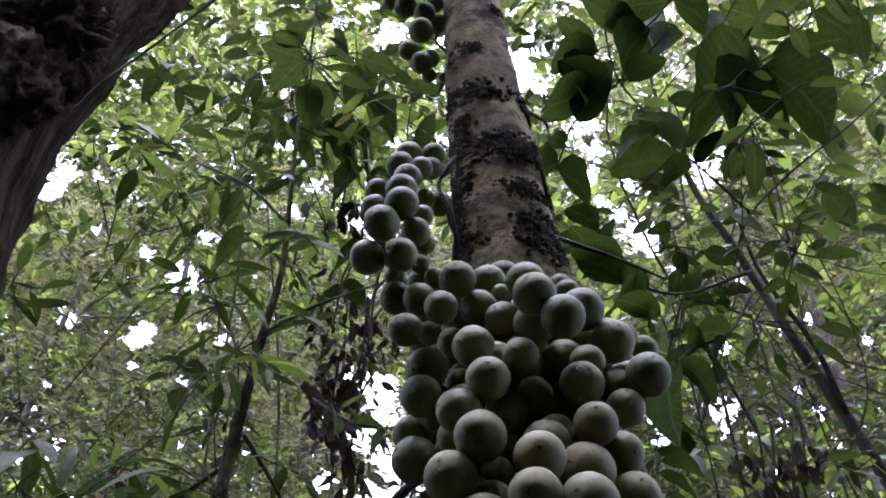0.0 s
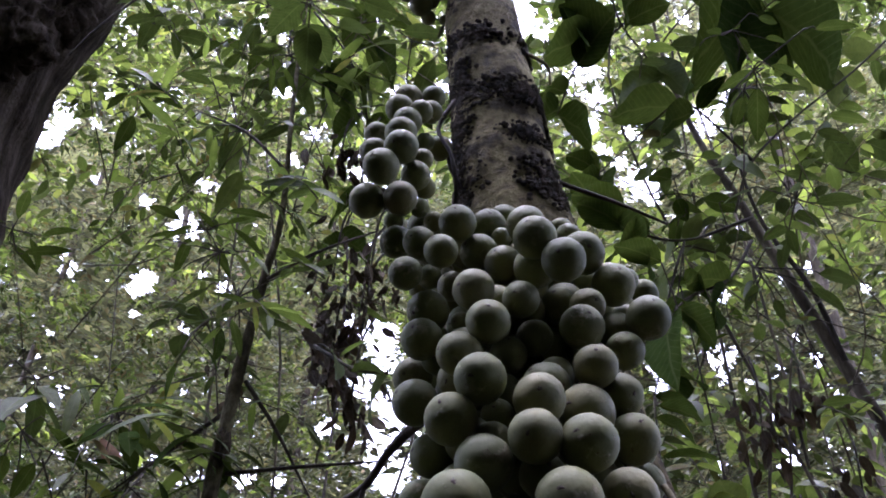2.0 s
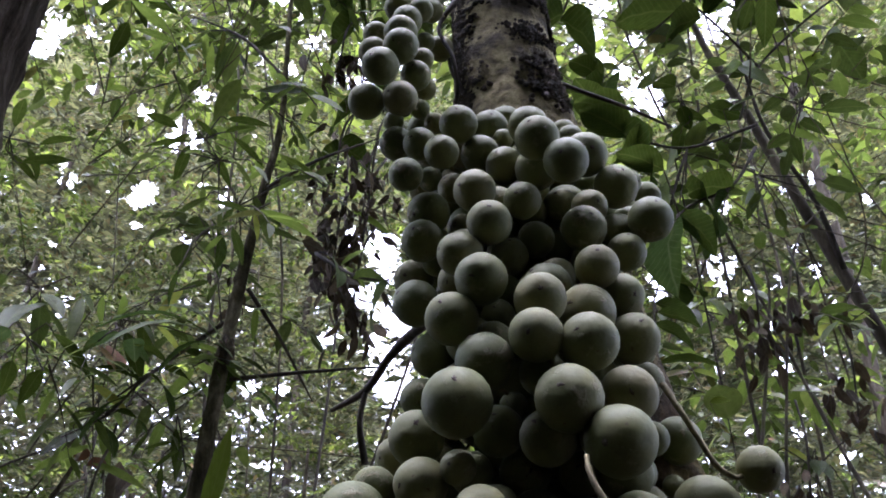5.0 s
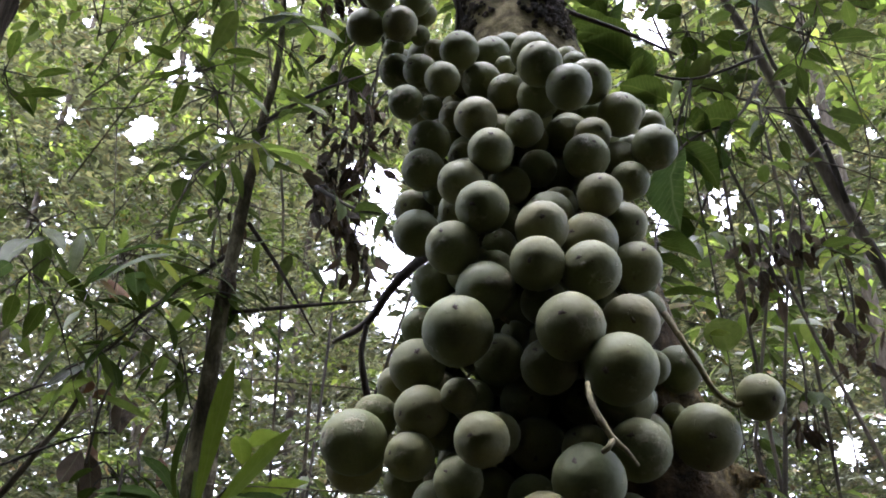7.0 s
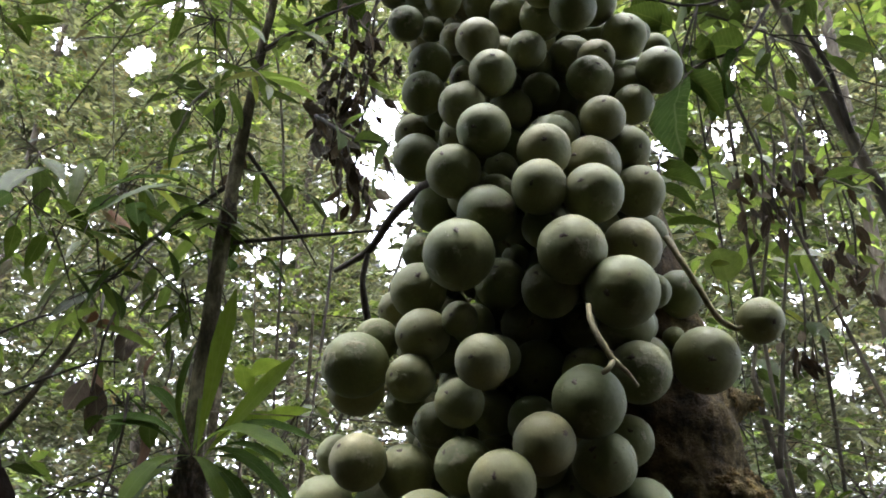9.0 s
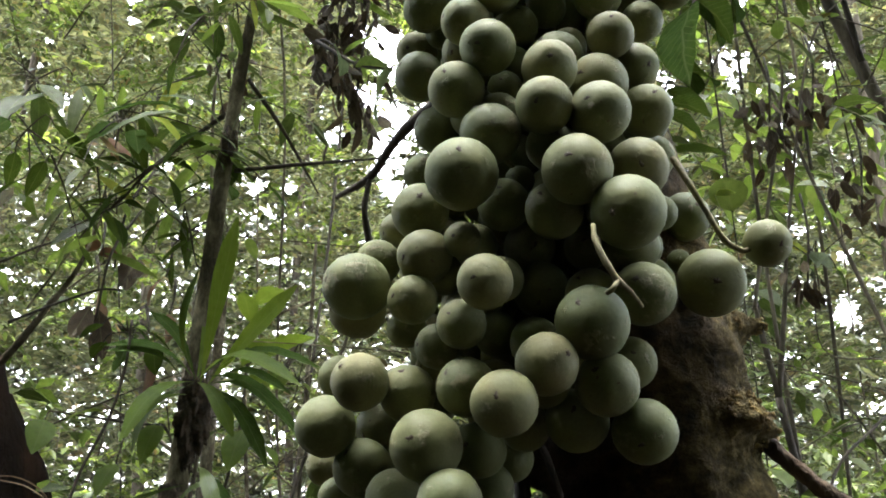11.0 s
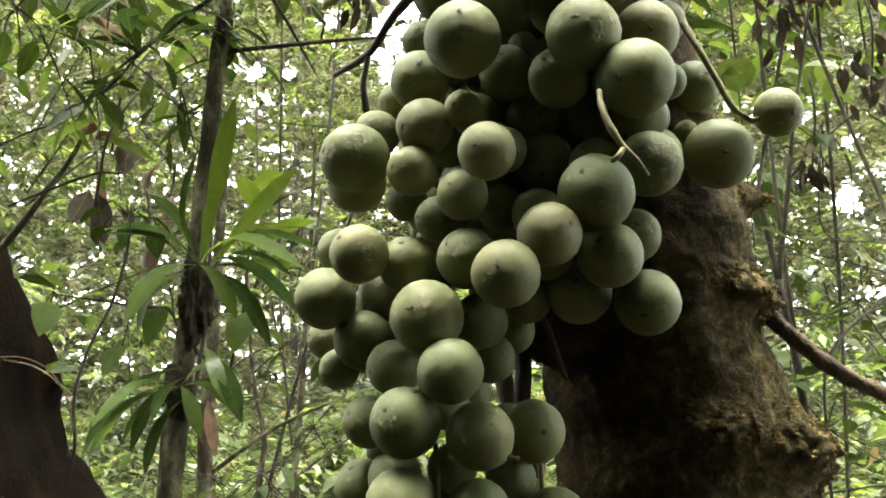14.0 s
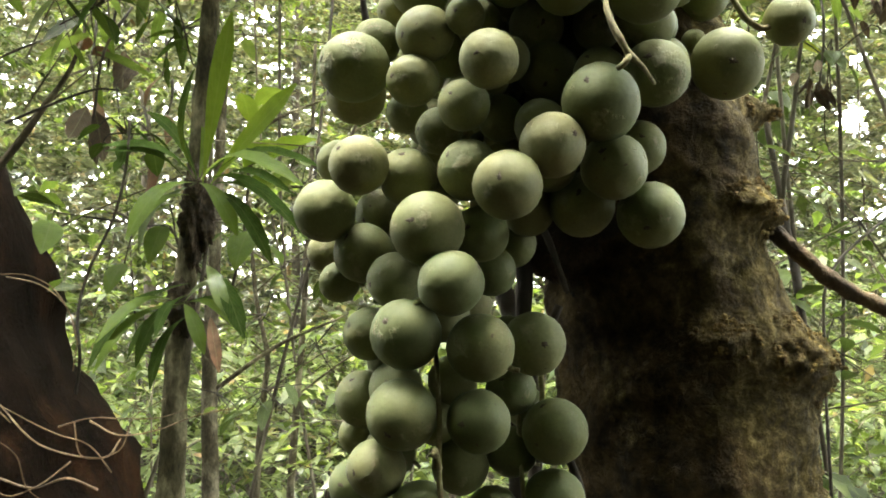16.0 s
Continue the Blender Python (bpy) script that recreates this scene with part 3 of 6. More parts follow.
def knob(z, angle, size, wide=1.0, tall=1.0, name="flower_scar", mat=None, seed=0, fine=1.0):
    """A crust of small crumbly lumps on the bark."""
    rng = np.random.default_rng(seed + int(z * 1000) + int(angle))
    x, y, r = trunk_at(z)
    bits = []
    for k in range(int((95 * wide * tall + 12) / fine ** 1.6)):
        da, dz = rng.normal(0, 0.5), rng.normal(0, 0.5)
        if da * da + dz * dz > 1.3 + 0.5 * math.sin(k):
            continue
        p = on_trunk(z + dz * size * tall * 1.2, angle + math.degrees(da * size * wide * 1.2 / r), 0.0005)
        bits.append(lump(p, size * fine * rng.uniform(0.09, 0.24), 0.7, 120.0, 1, (1, 1, 0.8)))
    v, t = joined(bits)
    part(name, fast_mesh(name, v, t, mat or KNOB), fruit_tree)


for z, angle, size, wide, tall in ((2.427, -37, 0.032, 1.5, 0.6), (2.305, -3, 0.03, 1.6, 0.7), (2.314, 46, 0.028, 1.2, 0.8), (2.357, -63, 0.026, 0.9, 1.2), (2.296, -69, 0.028, 0.9, 1.7),
                                   (2.224, -70, 0.03, 0.9, 1.7), (2.155, -68, 0.03, 0.9, 1.6), (2.224, 22, 0.022, 1.1, 0.7), (2.152, 39, 0.028, 1.0, 1.2), (2.421, 77, 0.024, 1.1, 0.7),
                                   (2.529, -39, 0.022, 1.0, 0.6), (2.436, -90, 0.02, 0.7, 1.6), (2.274, 90, 0.022, 0.7, 1.2), (2.642, 41, 0.014, 0.8, 0.8)):
    knob(z, angle, size * 1.15, wide, tall, fine=0.55)
for p, size, squash in (((0.092, 0.775, 1.553), 0.046, (1.1, 0.75, 0.9)), ((0.068, 0.765, 1.560), 0.036, (1.0, 0.8, 0.9)), ((0.118, 0.785, 1.515), 0.04, (0.7, 0.7, 1.3))):
    part("woody_knot", fast_mesh("woody_knot", *lump(p, size, 0.22, 35.0, 5, squash), KNOB), fruit_tree, "dark woody knot that bears fruit stalks")
part("side_root", tube("side_root", [(0.236, 0.800, 1.569), (0.246, 0.780, 1.552), (0.280, 0.780, 1.521), (0.310, 0.790, 1.503), (0.349, 0.800, 1.485), (0.472, 0.850, 1.416)], [0.012, 0.0075, 0.0065, 0.0065, 0.006, 0.006], BARK_LOW, 8, 10, 0.25, 70), fruit_tree, "thin crooked brown side shoot")
part("side_twig", tube("side_twig", [(0.085, 0.860, 2.421), (0.123, 0.870, 2.411), (0.141, 0.880, 2.401), (0.142, 0.880, 2.371)], [0.0035, 0.003, 0.0025, 0.002], STALK, 6, 6), fruit_tree, "thin pale dry twig")
part("side_twig", tube("side_twig", [(0.117, 0.840, 2.182), (0.153, 0.860, 2.181), (0.209, 0.880, 2.173), (0.271, 0.900, 2.156)], [0.003, 0.003, 0.0025, 0.0015], BARK_DARK, 6, 6), fruit_tree)


# ---- fruits in hanging clusters ----
def fruit_mesh(k):
    rng = np.random.default_rng(k)
    rows, cols = 14, 22
    v, f = [(0, 0, 0.5 - 0.018)], []
    fx, fz = rng.uniform(0.985, 1.02), rng.uniform(0.965, 1.03)
    for i in range(1, rows):
        th = math.pi * i / rows
        for j in range(cols):
            ph = 2 * math.pi * j / cols
            d = Vector((math.sin(th) * math.cos(ph), math.sin(th) * math.sin(ph), math.cos(th)))
            r = 0.5 * (1 + 0.022 * noise.noise(d * 1.6 + Vector((k * 3.1, 0, 0))) + 0.006 * noise.noise(d * 5 + Vector((k, 0, 0))))
            r *= 1 - 0.03 * math.exp(-(th / 0.22) ** 2) + 0.05 * math.exp(-((math.pi - th) / 0.3) ** 2)
            v.append((d.x * r * fx, d.y * r * fx, d.z * r * fz))
    v.append((0, 0, -0.5))
    for j in range(cols):
        f.append((0, 1 + j, 1 + (j + 1) % cols))
        e = 1 + (rows - 2) * cols
        f.append((len(v) - 1, e + (j + 1) % cols, e + j))
    for i in range(rows - 2):
        for j in range(cols):
            a, b = 1 + i * cols + j, 1 + i * cols + (j + 1) % cols
            f.append((a, a + cols, b + cols, b))
    return mesh_of("fruit", v, f, FRUIT)


def scar_mesh(k):
    """The dry remains of the flower at the fruit's end: a small ragged star."""
    rng = np.random.default_rng(50 + k)
    n = 12
    v = [(0, 0, 0.492)]
    for j in range(n):
        a, r = 2 * math.pi * j / n, rng.uniform(0.02, 0.075)
        v.append((r * math.cos(a), r * math.sin(a), 0.490 + rng.uniform(-0.002, 0.006)))
    for j in range(n):
        a, r = 2 * math.pi * j / n, 0.012
        v.append((r * math.cos(a), r * math.sin(a), 0.503))
    f = [(1 + j, 1 + (j + 1) % n, 1 + n + (j + 1) % n, 1 + n + j) for j in range(n)] + [tuple(range(1 + n, 1 + 2 * n))]
    return mesh_of("scar", v, f, SCAR, False)


FRUIT_MESHES = [fruit_mesh(k) for k in range(7)]
STALK_MESH = tube("fruit_stalk", [(0, 0, -0.46), (0.01, 0, -0.56), (0.05, 0.02, -0.66)], [0.05, 0.04, 0.04], STALK, 3, 6)
SCAR_MESHES = [scar_mesh(k) for k in range(4)]
FRUITS = {}
FRUITS["A"] = [
    (-0.031, 0.870, 2.517, 0.0323), (-0.033, 0.870, 2.590, 0.0367), (-0.028, 0.889, 2.655, 0.0330), (-0.050, 0.870, 2.544, 0.0294),
    (-0.018, 0.890, 2.550, 0.0265), (-0.021, 0.910, 2.536, 0.0217), (-0.059, 0.896, 2.679, 0.0352), (-0.083, 0.898, 2.694, 0.0249),
    (-0.013, 0.910, 2.704, 0.0287), (-0.010, 0.913, 2.660, 0.0318), (0.002, 0.910, 2.531, 0.0150), (-0.075, 0.893, 2.721, 0.0358),
    (-0.043, 0.866, 2.688, 0.0383), (-0.022, 0.890, 2.732, 0.0359),
]
FRUITS["B1"] = [
    (-0.041, 0.801, 2.268, 0.0340), (-0.011, 0.804, 2.273, 0.0287), (-0.050, 0.784, 2.236, 0.0330), (-0.014, 0.801, 2.247, 0.0268),
    (-0.025, 0.777, 2.225, 0.0274), (-0.040, 0.769, 2.202, 0.0332), (-0.077, 0.808, 2.218, 0.0292), (-0.044, 0.729, 2.149, 0.0348),
    (-0.042, 0.706, 2.110, 0.0344), (-0.072, 0.739, 2.131, 0.0310), (-0.061, 0.703, 2.082, 0.0359), (-0.021, 0.801, 2.200, 0.0222),
]
FRUITS["B2"] = [
    (-0.004, 0.831, 2.217, 0.0297), (-0.022, 0.756, 2.136, 0.0231), (-0.028, 0.728, 2.091, 0.0300), (-0.074, 0.712, 2.046, 0.0342),
    (-0.041, 0.701, 2.041, 0.0327), (-0.019, 0.757, 2.098, 0.0237), (-0.024, 0.756, 2.071, 0.0198), (-0.009, 0.758, 2.055, 0.0208),
    (-0.050, 0.758, 2.057, 0.0208),
]
FRUITS["B3"] = [
    (-0.045, 0.729, 2.009, 0.0317), (-0.022, 0.712, 1.996, 0.0309), (-0.002, 0.699, 1.978, 0.0312), (-0.034, 0.700, 1.954, 0.0307),
    (-0.013, 0.758, 1.988, 0.0243),
]
FRUITS["C1"] = [
    (0.046, 0.765, 2.052, 0.0383), (0.080, 0.719, 2.022, 0.0372), (0.082, 0.675, 1.976, 0.0386), (0.122, 0.778, 2.058, 0.0271),
    (0.126, 0.761, 2.039, 0.0264), (0.131, 0.719, 1.989, 0.0416), (0.105, 0.669, 1.948, 0.0395), (0.085, 0.711, 1.968, 0.0397),
    (0.023, 0.767, 2.022, 0.0319), (0.035, 0.741, 2.005, 0.0364), (0.058, 0.751, 2.030, 0.0203), (0.057, 0.728, 1.983, 0.0354),
]
FRUITS["C2"] = [
    (0.009, 0.747, 1.970, 0.0281), (0.026, 0.672, 1.919, 0.0359), (0.016, 0.737, 1.925, 0.0187), (0.158, 0.726, 1.958, 0.0399),
    (0.185, 0.787, 2.003, 0.0240), (0.207, 0.813, 2.002, 0.0316), (0.181, 0.706, 1.911, 0.0388), (0.120, 0.696, 1.896, 0.0390),
    (0.081, 0.721, 1.899, 0.0331), (0.158, 0.711, 1.881, 0.0333), (0.107, 0.732, 1.940, 0.0334),
]
FRUITS["D1"] = [
    (-0.014, 0.730, 1.932, 0.0394), (0.037, 0.662, 1.882, 0.0363), (-0.019, 0.721, 1.898, 0.0370), (0.013, 0.670, 1.856, 0.0367),
    (-0.006, 0.748, 1.892, 0.0276), (0.057, 0.717, 1.880, 0.0324), (0.029, 0.655, 1.826, 0.0406), (-0.028, 0.768, 1.884, 0.0362),
]
FRUITS["D2"] = [
    (-0.024, 0.726, 1.839, 0.0397), (0.006, 0.662, 1.795, 0.0419), (0.045, 0.709, 1.819, 0.0282), (0.038, 0.680, 1.782, 0.0354),
    (0.030, 0.654, 1.756, 0.0445), (-0.009, 0.732, 1.794, 0.0379),
]
FRUITS["E"] = [
    (0.084, 0.683, 1.832, 0.0414), (0.073, 0.644, 1.803, 0.0396), (0.112, 0.671, 1.804, 0.0453), (0.106, 0.635, 1.764, 0.0429),
    (0.145, 0.692, 1.829, 0.0371), (0.150, 0.684, 1.788, 0.0410), (0.067, 0.632, 1.768, 0.0396), (0.074, 0.663, 1.750, 0.0355),
]
FRUITS["F1"] = [
    (0.009, 0.639, 1.719, 0.0504), (0.087, 0.625, 1.717, 0.0471), (0.137, 0.665, 1.734, 0.0444), (0.160, 0.712, 1.762, 0.0335),
]
FRUITS["F2"] = [
    (0.119, 0.621, 1.685, 0.0487), (0.131, 0.678, 1.678, 0.0411), (0.158, 0.698, 1.711, 0.0267), (0.192, 0.754, 1.727, 0.0391),
    (0.182, 0.744, 1.687, 0.0180), (0.198, 0.717, 1.662, 0.0515), (0.237, 0.700, 1.688, 0.0349),
]
FRUITS["F3"] = [
    (-0.021, 0.696, 1.711, 0.0429), (-0.019, 0.733, 1.756, 0.0332), (-0.039, 0.746, 1.712, 0.0312), (0.054, 0.697, 1.737, 0.0218),
    (0.041, 0.688, 1.714, 0.0383), (0.075, 0.661, 1.700, 0.0407), (0.010, 0.667, 1.680, 0.0259), (0.105, 0.711, 1.688, 0.0346),
    (0.062, 0.717, 1.690, 0.0393),
]
FRUITS["G"] = [
    (-0.017, 0.681, 1.672, 0.0387), (-0.054, 0.724, 1.680, 0.0341), (-0.067, 0.698, 1.654, 0.0483), (-0.025, 0.677, 1.639, 0.0345),
    (0.024, 0.624, 1.638, 0.0364), (0.010, 0.688, 1.631, 0.0276),
]
FRUITS["G2"] = [
    (-0.073, 0.769, 1.653, 0.0469), (0.009, 0.656, 1.617, 0.0333), (-0.032, 0.740, 1.632, 0.0310), (0.036, 0.711, 1.621, 0.0329),
    (0.069, 0.708, 1.654, 0.0414),
]
FRUITS["I"] = [
    (0.094, 0.633, 1.613, 0.0480), (0.063, 0.628, 1.585, 0.0407), (0.135, 0.664, 1.640, 0.0439), (0.104, 0.647, 1.575, 0.0418),
    (0.134, 0.717, 1.601, 0.0387), (0.088, 0.679, 1.555, 0.0428), (0.130, 0.662, 1.546, 0.0423),
]
FRUITS["H1"] = [
    (0.035, 0.620, 1.559, 0.0425), (0.012, 0.655, 1.574, 0.0401), (-0.059, 0.659, 1.578, 0.0382), (-0.079, 0.715, 1.590, 0.0312),
    (-0.028, 0.677, 1.573, 0.0385), (-0.085, 0.690, 1.552, 0.0421), (-0.050, 0.718, 1.554, 0.0342), (-0.059, 0.700, 1.524, 0.0408),
    (-0.094, 0.769, 1.530, 0.0304),
]
FRUITS["H2"] = [
    (-0.014, 0.643, 1.535, 0.0467), (-0.036, 0.674, 1.504, 0.0358), (0.001, 0.628, 1.500, 0.0393), (0.020, 0.664, 1.534, 0.0371),
    (0.053, 0.688, 1.552, 0.0341), (-0.008, 0.721, 1.614, 0.0334),
]
FRUITS["J1"] = [
    (-0.027, 0.642, 1.469, 0.0434), (-0.053, 0.682, 1.469, 0.0345), (0.019, 0.638, 1.461, 0.0409), (0.055, 0.672, 1.463, 0.0404),
    (-0.058, 0.700, 1.425, 0.0383), (-0.035, 0.675, 1.434, 0.0346), (-0.029, 0.640, 1.420, 0.0437), (0.018, 0.640, 1.416, 0.0394),
    (0.069, 0.680, 1.406, 0.0421),
]
FRUITS["J2"] = [
    (-0.045, 0.648, 1.386, 0.0370), (-0.061, 0.683, 1.370, 0.0363), (-0.017, 0.641, 1.361, 0.0385), (0.028, 0.671, 1.356, 0.0333),
    (0.068, 0.680, 1.362, 0.0404), (-0.037, 0.650, 1.335, 0.0432), (0.004, 0.650, 1.333, 0.0417), (0.039, 0.650, 1.328, 0.0395),
]
FRUITS["K1"] = [
    (-0.046, 0.761, 2.084, 0.0333), (-0.044, 0.821, 2.083, 0.0349), (0.013, 0.837, 2.077, 0.0325), (-0.039, 0.869, 2.076, 0.0322),
    (-0.018, 0.846, 2.076, 0.0366), (0.064, 0.784, 2.075, 0.0347), (-0.019, 0.792, 2.072, 0.0379), (0.017, 0.802, 2.072, 0.0371),
    (0.175, 0.862, 2.055, 0.0329), (0.004, 0.854, 2.050, 0.0384), (0.015, 0.754, 2.049, 0.0328), (0.081, 0.770, 2.046, 0.0372),
    (0.012, 0.787, 2.045, 0.0323), (0.027, 0.813, 2.044, 0.0314),
]
FRUITS["K2"] = [
    (-0.009, 0.815, 2.044, 0.0415), (0.146, 0.790, 2.041, 0.0343), (0.189, 0.843, 2.035, 0.0322), (-0.038, 0.761, 2.028, 0.0319),
    (0.046, 0.796, 2.027, 0.0326), (0.174, 0.818, 2.026, 0.0313), (-0.010, 0.769, 2.025, 0.0334), (0.014, 0.717, 2.023, 0.0352),
    (-0.015, 0.852, 2.017, 0.0310), (0.016, 0.804, 2.014, 0.0402), (0.194, 0.858, 2.010, 0.0311), (-0.019, 0.809, 2.009, 0.0328),
    (0.016, 0.848, 2.008, 0.0411), (0.081, 0.753, 2.007, 0.0369),
]
FRUITS["K3"] = [
    (0.142, 0.777, 2.005, 0.0314), (0.114, 0.764, 1.997, 0.0369), (0.218, 0.845, 1.996, 0.0343), (0.053, 0.769, 1.986, 0.0387),
    (0.179, 0.818, 1.986, 0.0398), (0.007, 0.785, 1.982, 0.0398), (0.141, 0.761, 1.981, 0.0328), (-0.016, 0.819, 1.979, 0.0351),
    (0.189, 0.848, 1.974, 0.0336), (-0.016, 0.857, 1.971, 0.0360), (0.083, 0.749, 1.971, 0.0340), (0.020, 0.835, 1.971, 0.0331),
    (0.174, 0.786, 1.968, 0.0342), (0.030, 0.804, 1.964, 0.0326),
]
FRUITS["K4"] = [
    (0.116, 0.760, 1.958, 0.0405), (0.151, 0.771, 1.953, 0.0329), (0.034, 0.736, 1.952, 0.0330), (0.057, 0.762, 1.952, 0.0319),
    (0.023, 0.770, 1.941, 0.0395), (0.008, 0.831, 1.938, 0.0402), (0.083, 0.762, 1.936, 0.0313), (0.173, 0.758, 1.936, 0.0347),
    (0.077, 0.728, 1.932, 0.0324), (-0.012, 0.783, 1.931, 0.0368), (0.037, 0.846, 1.931, 0.0326), (0.048, 0.714, 1.930, 0.0341),
    (0.051, 0.746, 1.928, 0.0319), (0.053, 0.781, 1.927, 0.0331),
]
FRUITS["K5"] = [
    (0.024, 0.804, 1.926, 0.0339), (0.129, 0.709, 1.925, 0.0315), (-0.022, 0.834, 1.922, 0.0351), (0.068, 0.691, 1.921, 0.0327),
    (0.130, 0.749, 1.920, 0.0351), (0.018, 0.778, 1.910, 0.0314), (0.155, 0.729, 1.909, 0.0378), (0.100, 0.753, 1.907, 0.0358),
    (-0.001, 0.850, 1.900, 0.0408), (0.037, 0.815, 1.899, 0.0354), (0.040, 0.693, 1.899, 0.0359), (-0.003, 0.813, 1.896, 0.0414),
    (0.019, 0.729, 1.893, 0.0375), (0.054, 0.754, 1.893, 0.0407),
]
FRUITS["K6"] = [
    (0.147, 0.758, 1.892, 0.0312), (0.131, 0.732, 1.883, 0.0353), (0.046, 0.839, 1.873, 0.0348), (0.013, 0.834, 1.869, 0.0354),
    (0.007, 0.772, 1.864, 0.0345), (0.044, 0.798, 1.862, 0.0377), (0.032, 0.754, 1.862, 0.0322), (0.097, 0.718, 1.861, 0.0315),
    (0.130, 0.748, 1.856, 0.0333), (0.095, 0.755, 1.854, 0.0376), (0.009, 0.736, 1.853, 0.0324), (0.013, 0.705, 1.850, 0.0351),
    (0.052, 0.724, 1.848, 0.0316), (0.061, 0.764, 1.847, 0.0367),
]
FRUITS["K7"] = [
    (0.133, 0.715, 1.847, 0.0318), (0.006, 0.813, 1.846, 0.0323), (0.123, 0.669, 1.844, 0.0357), (-0.004, 0.848, 1.843, 0.0396),
    (0.001, 0.785, 1.834, 0.0345), (0.037, 0.827, 1.834, 0.0391), (0.032, 0.767, 1.833, 0.0325), (0.109, 0.729, 1.832, 0.0346),
    (0.156, 0.744, 1.819, 0.0316), (0.018, 0.740, 1.818, 0.0336), (-0.001, 0.826, 1.817, 0.0327), (0.057, 0.784, 1.816, 0.0368),
    (0.071, 0.736, 1.814, 0.0371), (0.126, 0.742, 1.808, 0.0353),
]
FRUITS["K8"] = [
    (0.023, 0.805, 1.806, 0.0363), (0.010, 0.770, 1.803, 0.0348), (0.055, 0.831, 1.802, 0.0318), (0.117, 0.708, 1.799, 0.0324),
    (0.021, 0.708, 1.797, 0.0398), (0.158, 0.723, 1.795, 0.0342), (0.074, 0.706, 1.793, 0.0323), (0.069, 0.675, 1.792, 0.0316),
    (0.058, 0.765, 1.786, 0.0352), (-0.011, 0.805, 1.783, 0.0386), (0.092, 0.747, 1.783, 0.0384), (0.004, 0.837, 1.780, 0.0414),
    (0.134, 0.731, 1.779, 0.0316), (0.026, 0.750, 1.777, 0.0397),
]
FRUITS["K9"] = [
    (0.055, 0.796, 1.774, 0.0394), (0.043, 0.832, 1.771, 0.0383), (0.163, 0.742, 1.771, 0.0349), (0.013, 0.721, 1.766, 0.0317),
    (0.057, 0.726, 1.764, 0.0414), (0.118, 0.704, 1.762, 0.0418), (0.001, 0.761, 1.755, 0.0350), (0.003, 0.799, 1.754, 0.0314),
    (-0.031, 0.817, 1.754, 0.0335), (0.088, 0.693, 1.752, 0.0327), (0.064, 0.772, 1.751, 0.0345), (-0.010, 0.844, 1.748, 0.0316),
    (0.030, 0.779, 1.748, 0.0355), (0.127, 0.734, 1.746, 0.0350),
]
FRUITS["L10"] = [
    (-0.024, 0.781, 1.740, 0.0357), (0.079, 0.720, 1.739, 0.0327), (0.025, 0.746, 1.739, 0.0312), (0.049, 0.827, 1.738, 0.0322),
    (0.012, 0.704, 1.734, 0.0315), (0.085, 0.760, 1.734, 0.0320), (-0.001, 0.731, 1.732, 0.0317),
    (0.098, 0.674, 1.729, 0.0353), (0.154, 0.736, 1.729, 0.0316), (0.103, 0.730, 1.725, 0.0315), (0.127, 0.713, 1.725, 0.0315),
    (0.069, 0.796, 1.725, 0.0351),
]
FRUITS["L11"] = [
    (0.007, 0.837, 1.722, 0.0347), (-0.031, 0.847, 1.722, 0.0363), (0.042, 0.732, 1.717, 0.0368), (0.002, 0.763, 1.716, 0.0353),
    (0.091, 0.704, 1.716, 0.0335), (0.059, 0.765, 1.715, 0.0312), (0.119, 0.687, 1.709, 0.0345),
    (0.112, 0.656, 1.705, 0.0311), (0.039, 0.807, 1.705, 0.0372), (-0.014, 0.798, 1.705, 0.0311), (-0.006, 0.730, 1.701, 0.0343),
    (-0.028, 0.825, 1.700, 0.0310),
]
FRUITS["L12"] = [
    (0.071, 0.827, 1.698, 0.0417), (0.104, 0.748, 1.697, 0.0387),
    (0.148, 0.720, 1.691, 0.0313), (0.030, 0.762, 1.691, 0.0326), (-0.017, 0.759, 1.689, 0.0364),
    (0.081, 0.770, 1.684, 0.0334), (0.010, 0.834, 1.684, 0.0359), (0.020, 0.695, 1.684, 0.0327), (0.044, 0.786, 1.675, 0.0342),
    (0.036, 0.736, 1.673, 0.0368), (-0.021, 0.787, 1.671, 0.0316),
]
FRUITS["L13"] = [
    (-0.002, 0.722, 1.671, 0.0338), (0.014, 0.802, 1.669, 0.0311), (0.066, 0.752, 1.660, 0.0391), (0.018, 0.773, 1.660, 0.0315),
    (0.106, 0.744, 1.660, 0.0323), (0.148, 0.704, 1.658, 0.0384), (0.038, 0.685, 1.656, 0.0328), (0.058, 0.813, 1.655, 0.0338),
    (-0.021, 0.820, 1.653, 0.0345), (0.026, 0.712, 1.651, 0.0329), (0.060, 0.784, 1.648, 0.0315), (0.014, 0.743, 1.646, 0.0409),
    (0.101, 0.677, 1.643, 0.0360), (0.031, 0.793, 1.642, 0.0346),
]
FRUITS["L14"] = [
    (0.087, 0.767, 1.640, 0.0317), (0.021, 0.830, 1.640, 0.0377), (0.105, 0.710, 1.639, 0.0360), (-0.015, 0.773, 1.631, 0.0387),
    (-0.018, 0.842, 1.628, 0.0323), (0.113, 0.743, 1.621, 0.0310), (0.038, 0.811, 1.619, 0.0334), (0.067, 0.715, 1.615, 0.0314),
    (0.029, 0.780, 1.612, 0.0322), (0.070, 0.773, 1.611, 0.0402), (0.044, 0.743, 1.610, 0.0386), (0.061, 0.679, 1.609, 0.0350),
    (0.096, 0.692, 1.609, 0.0352), (0.007, 0.832, 1.609, 0.0379),
]
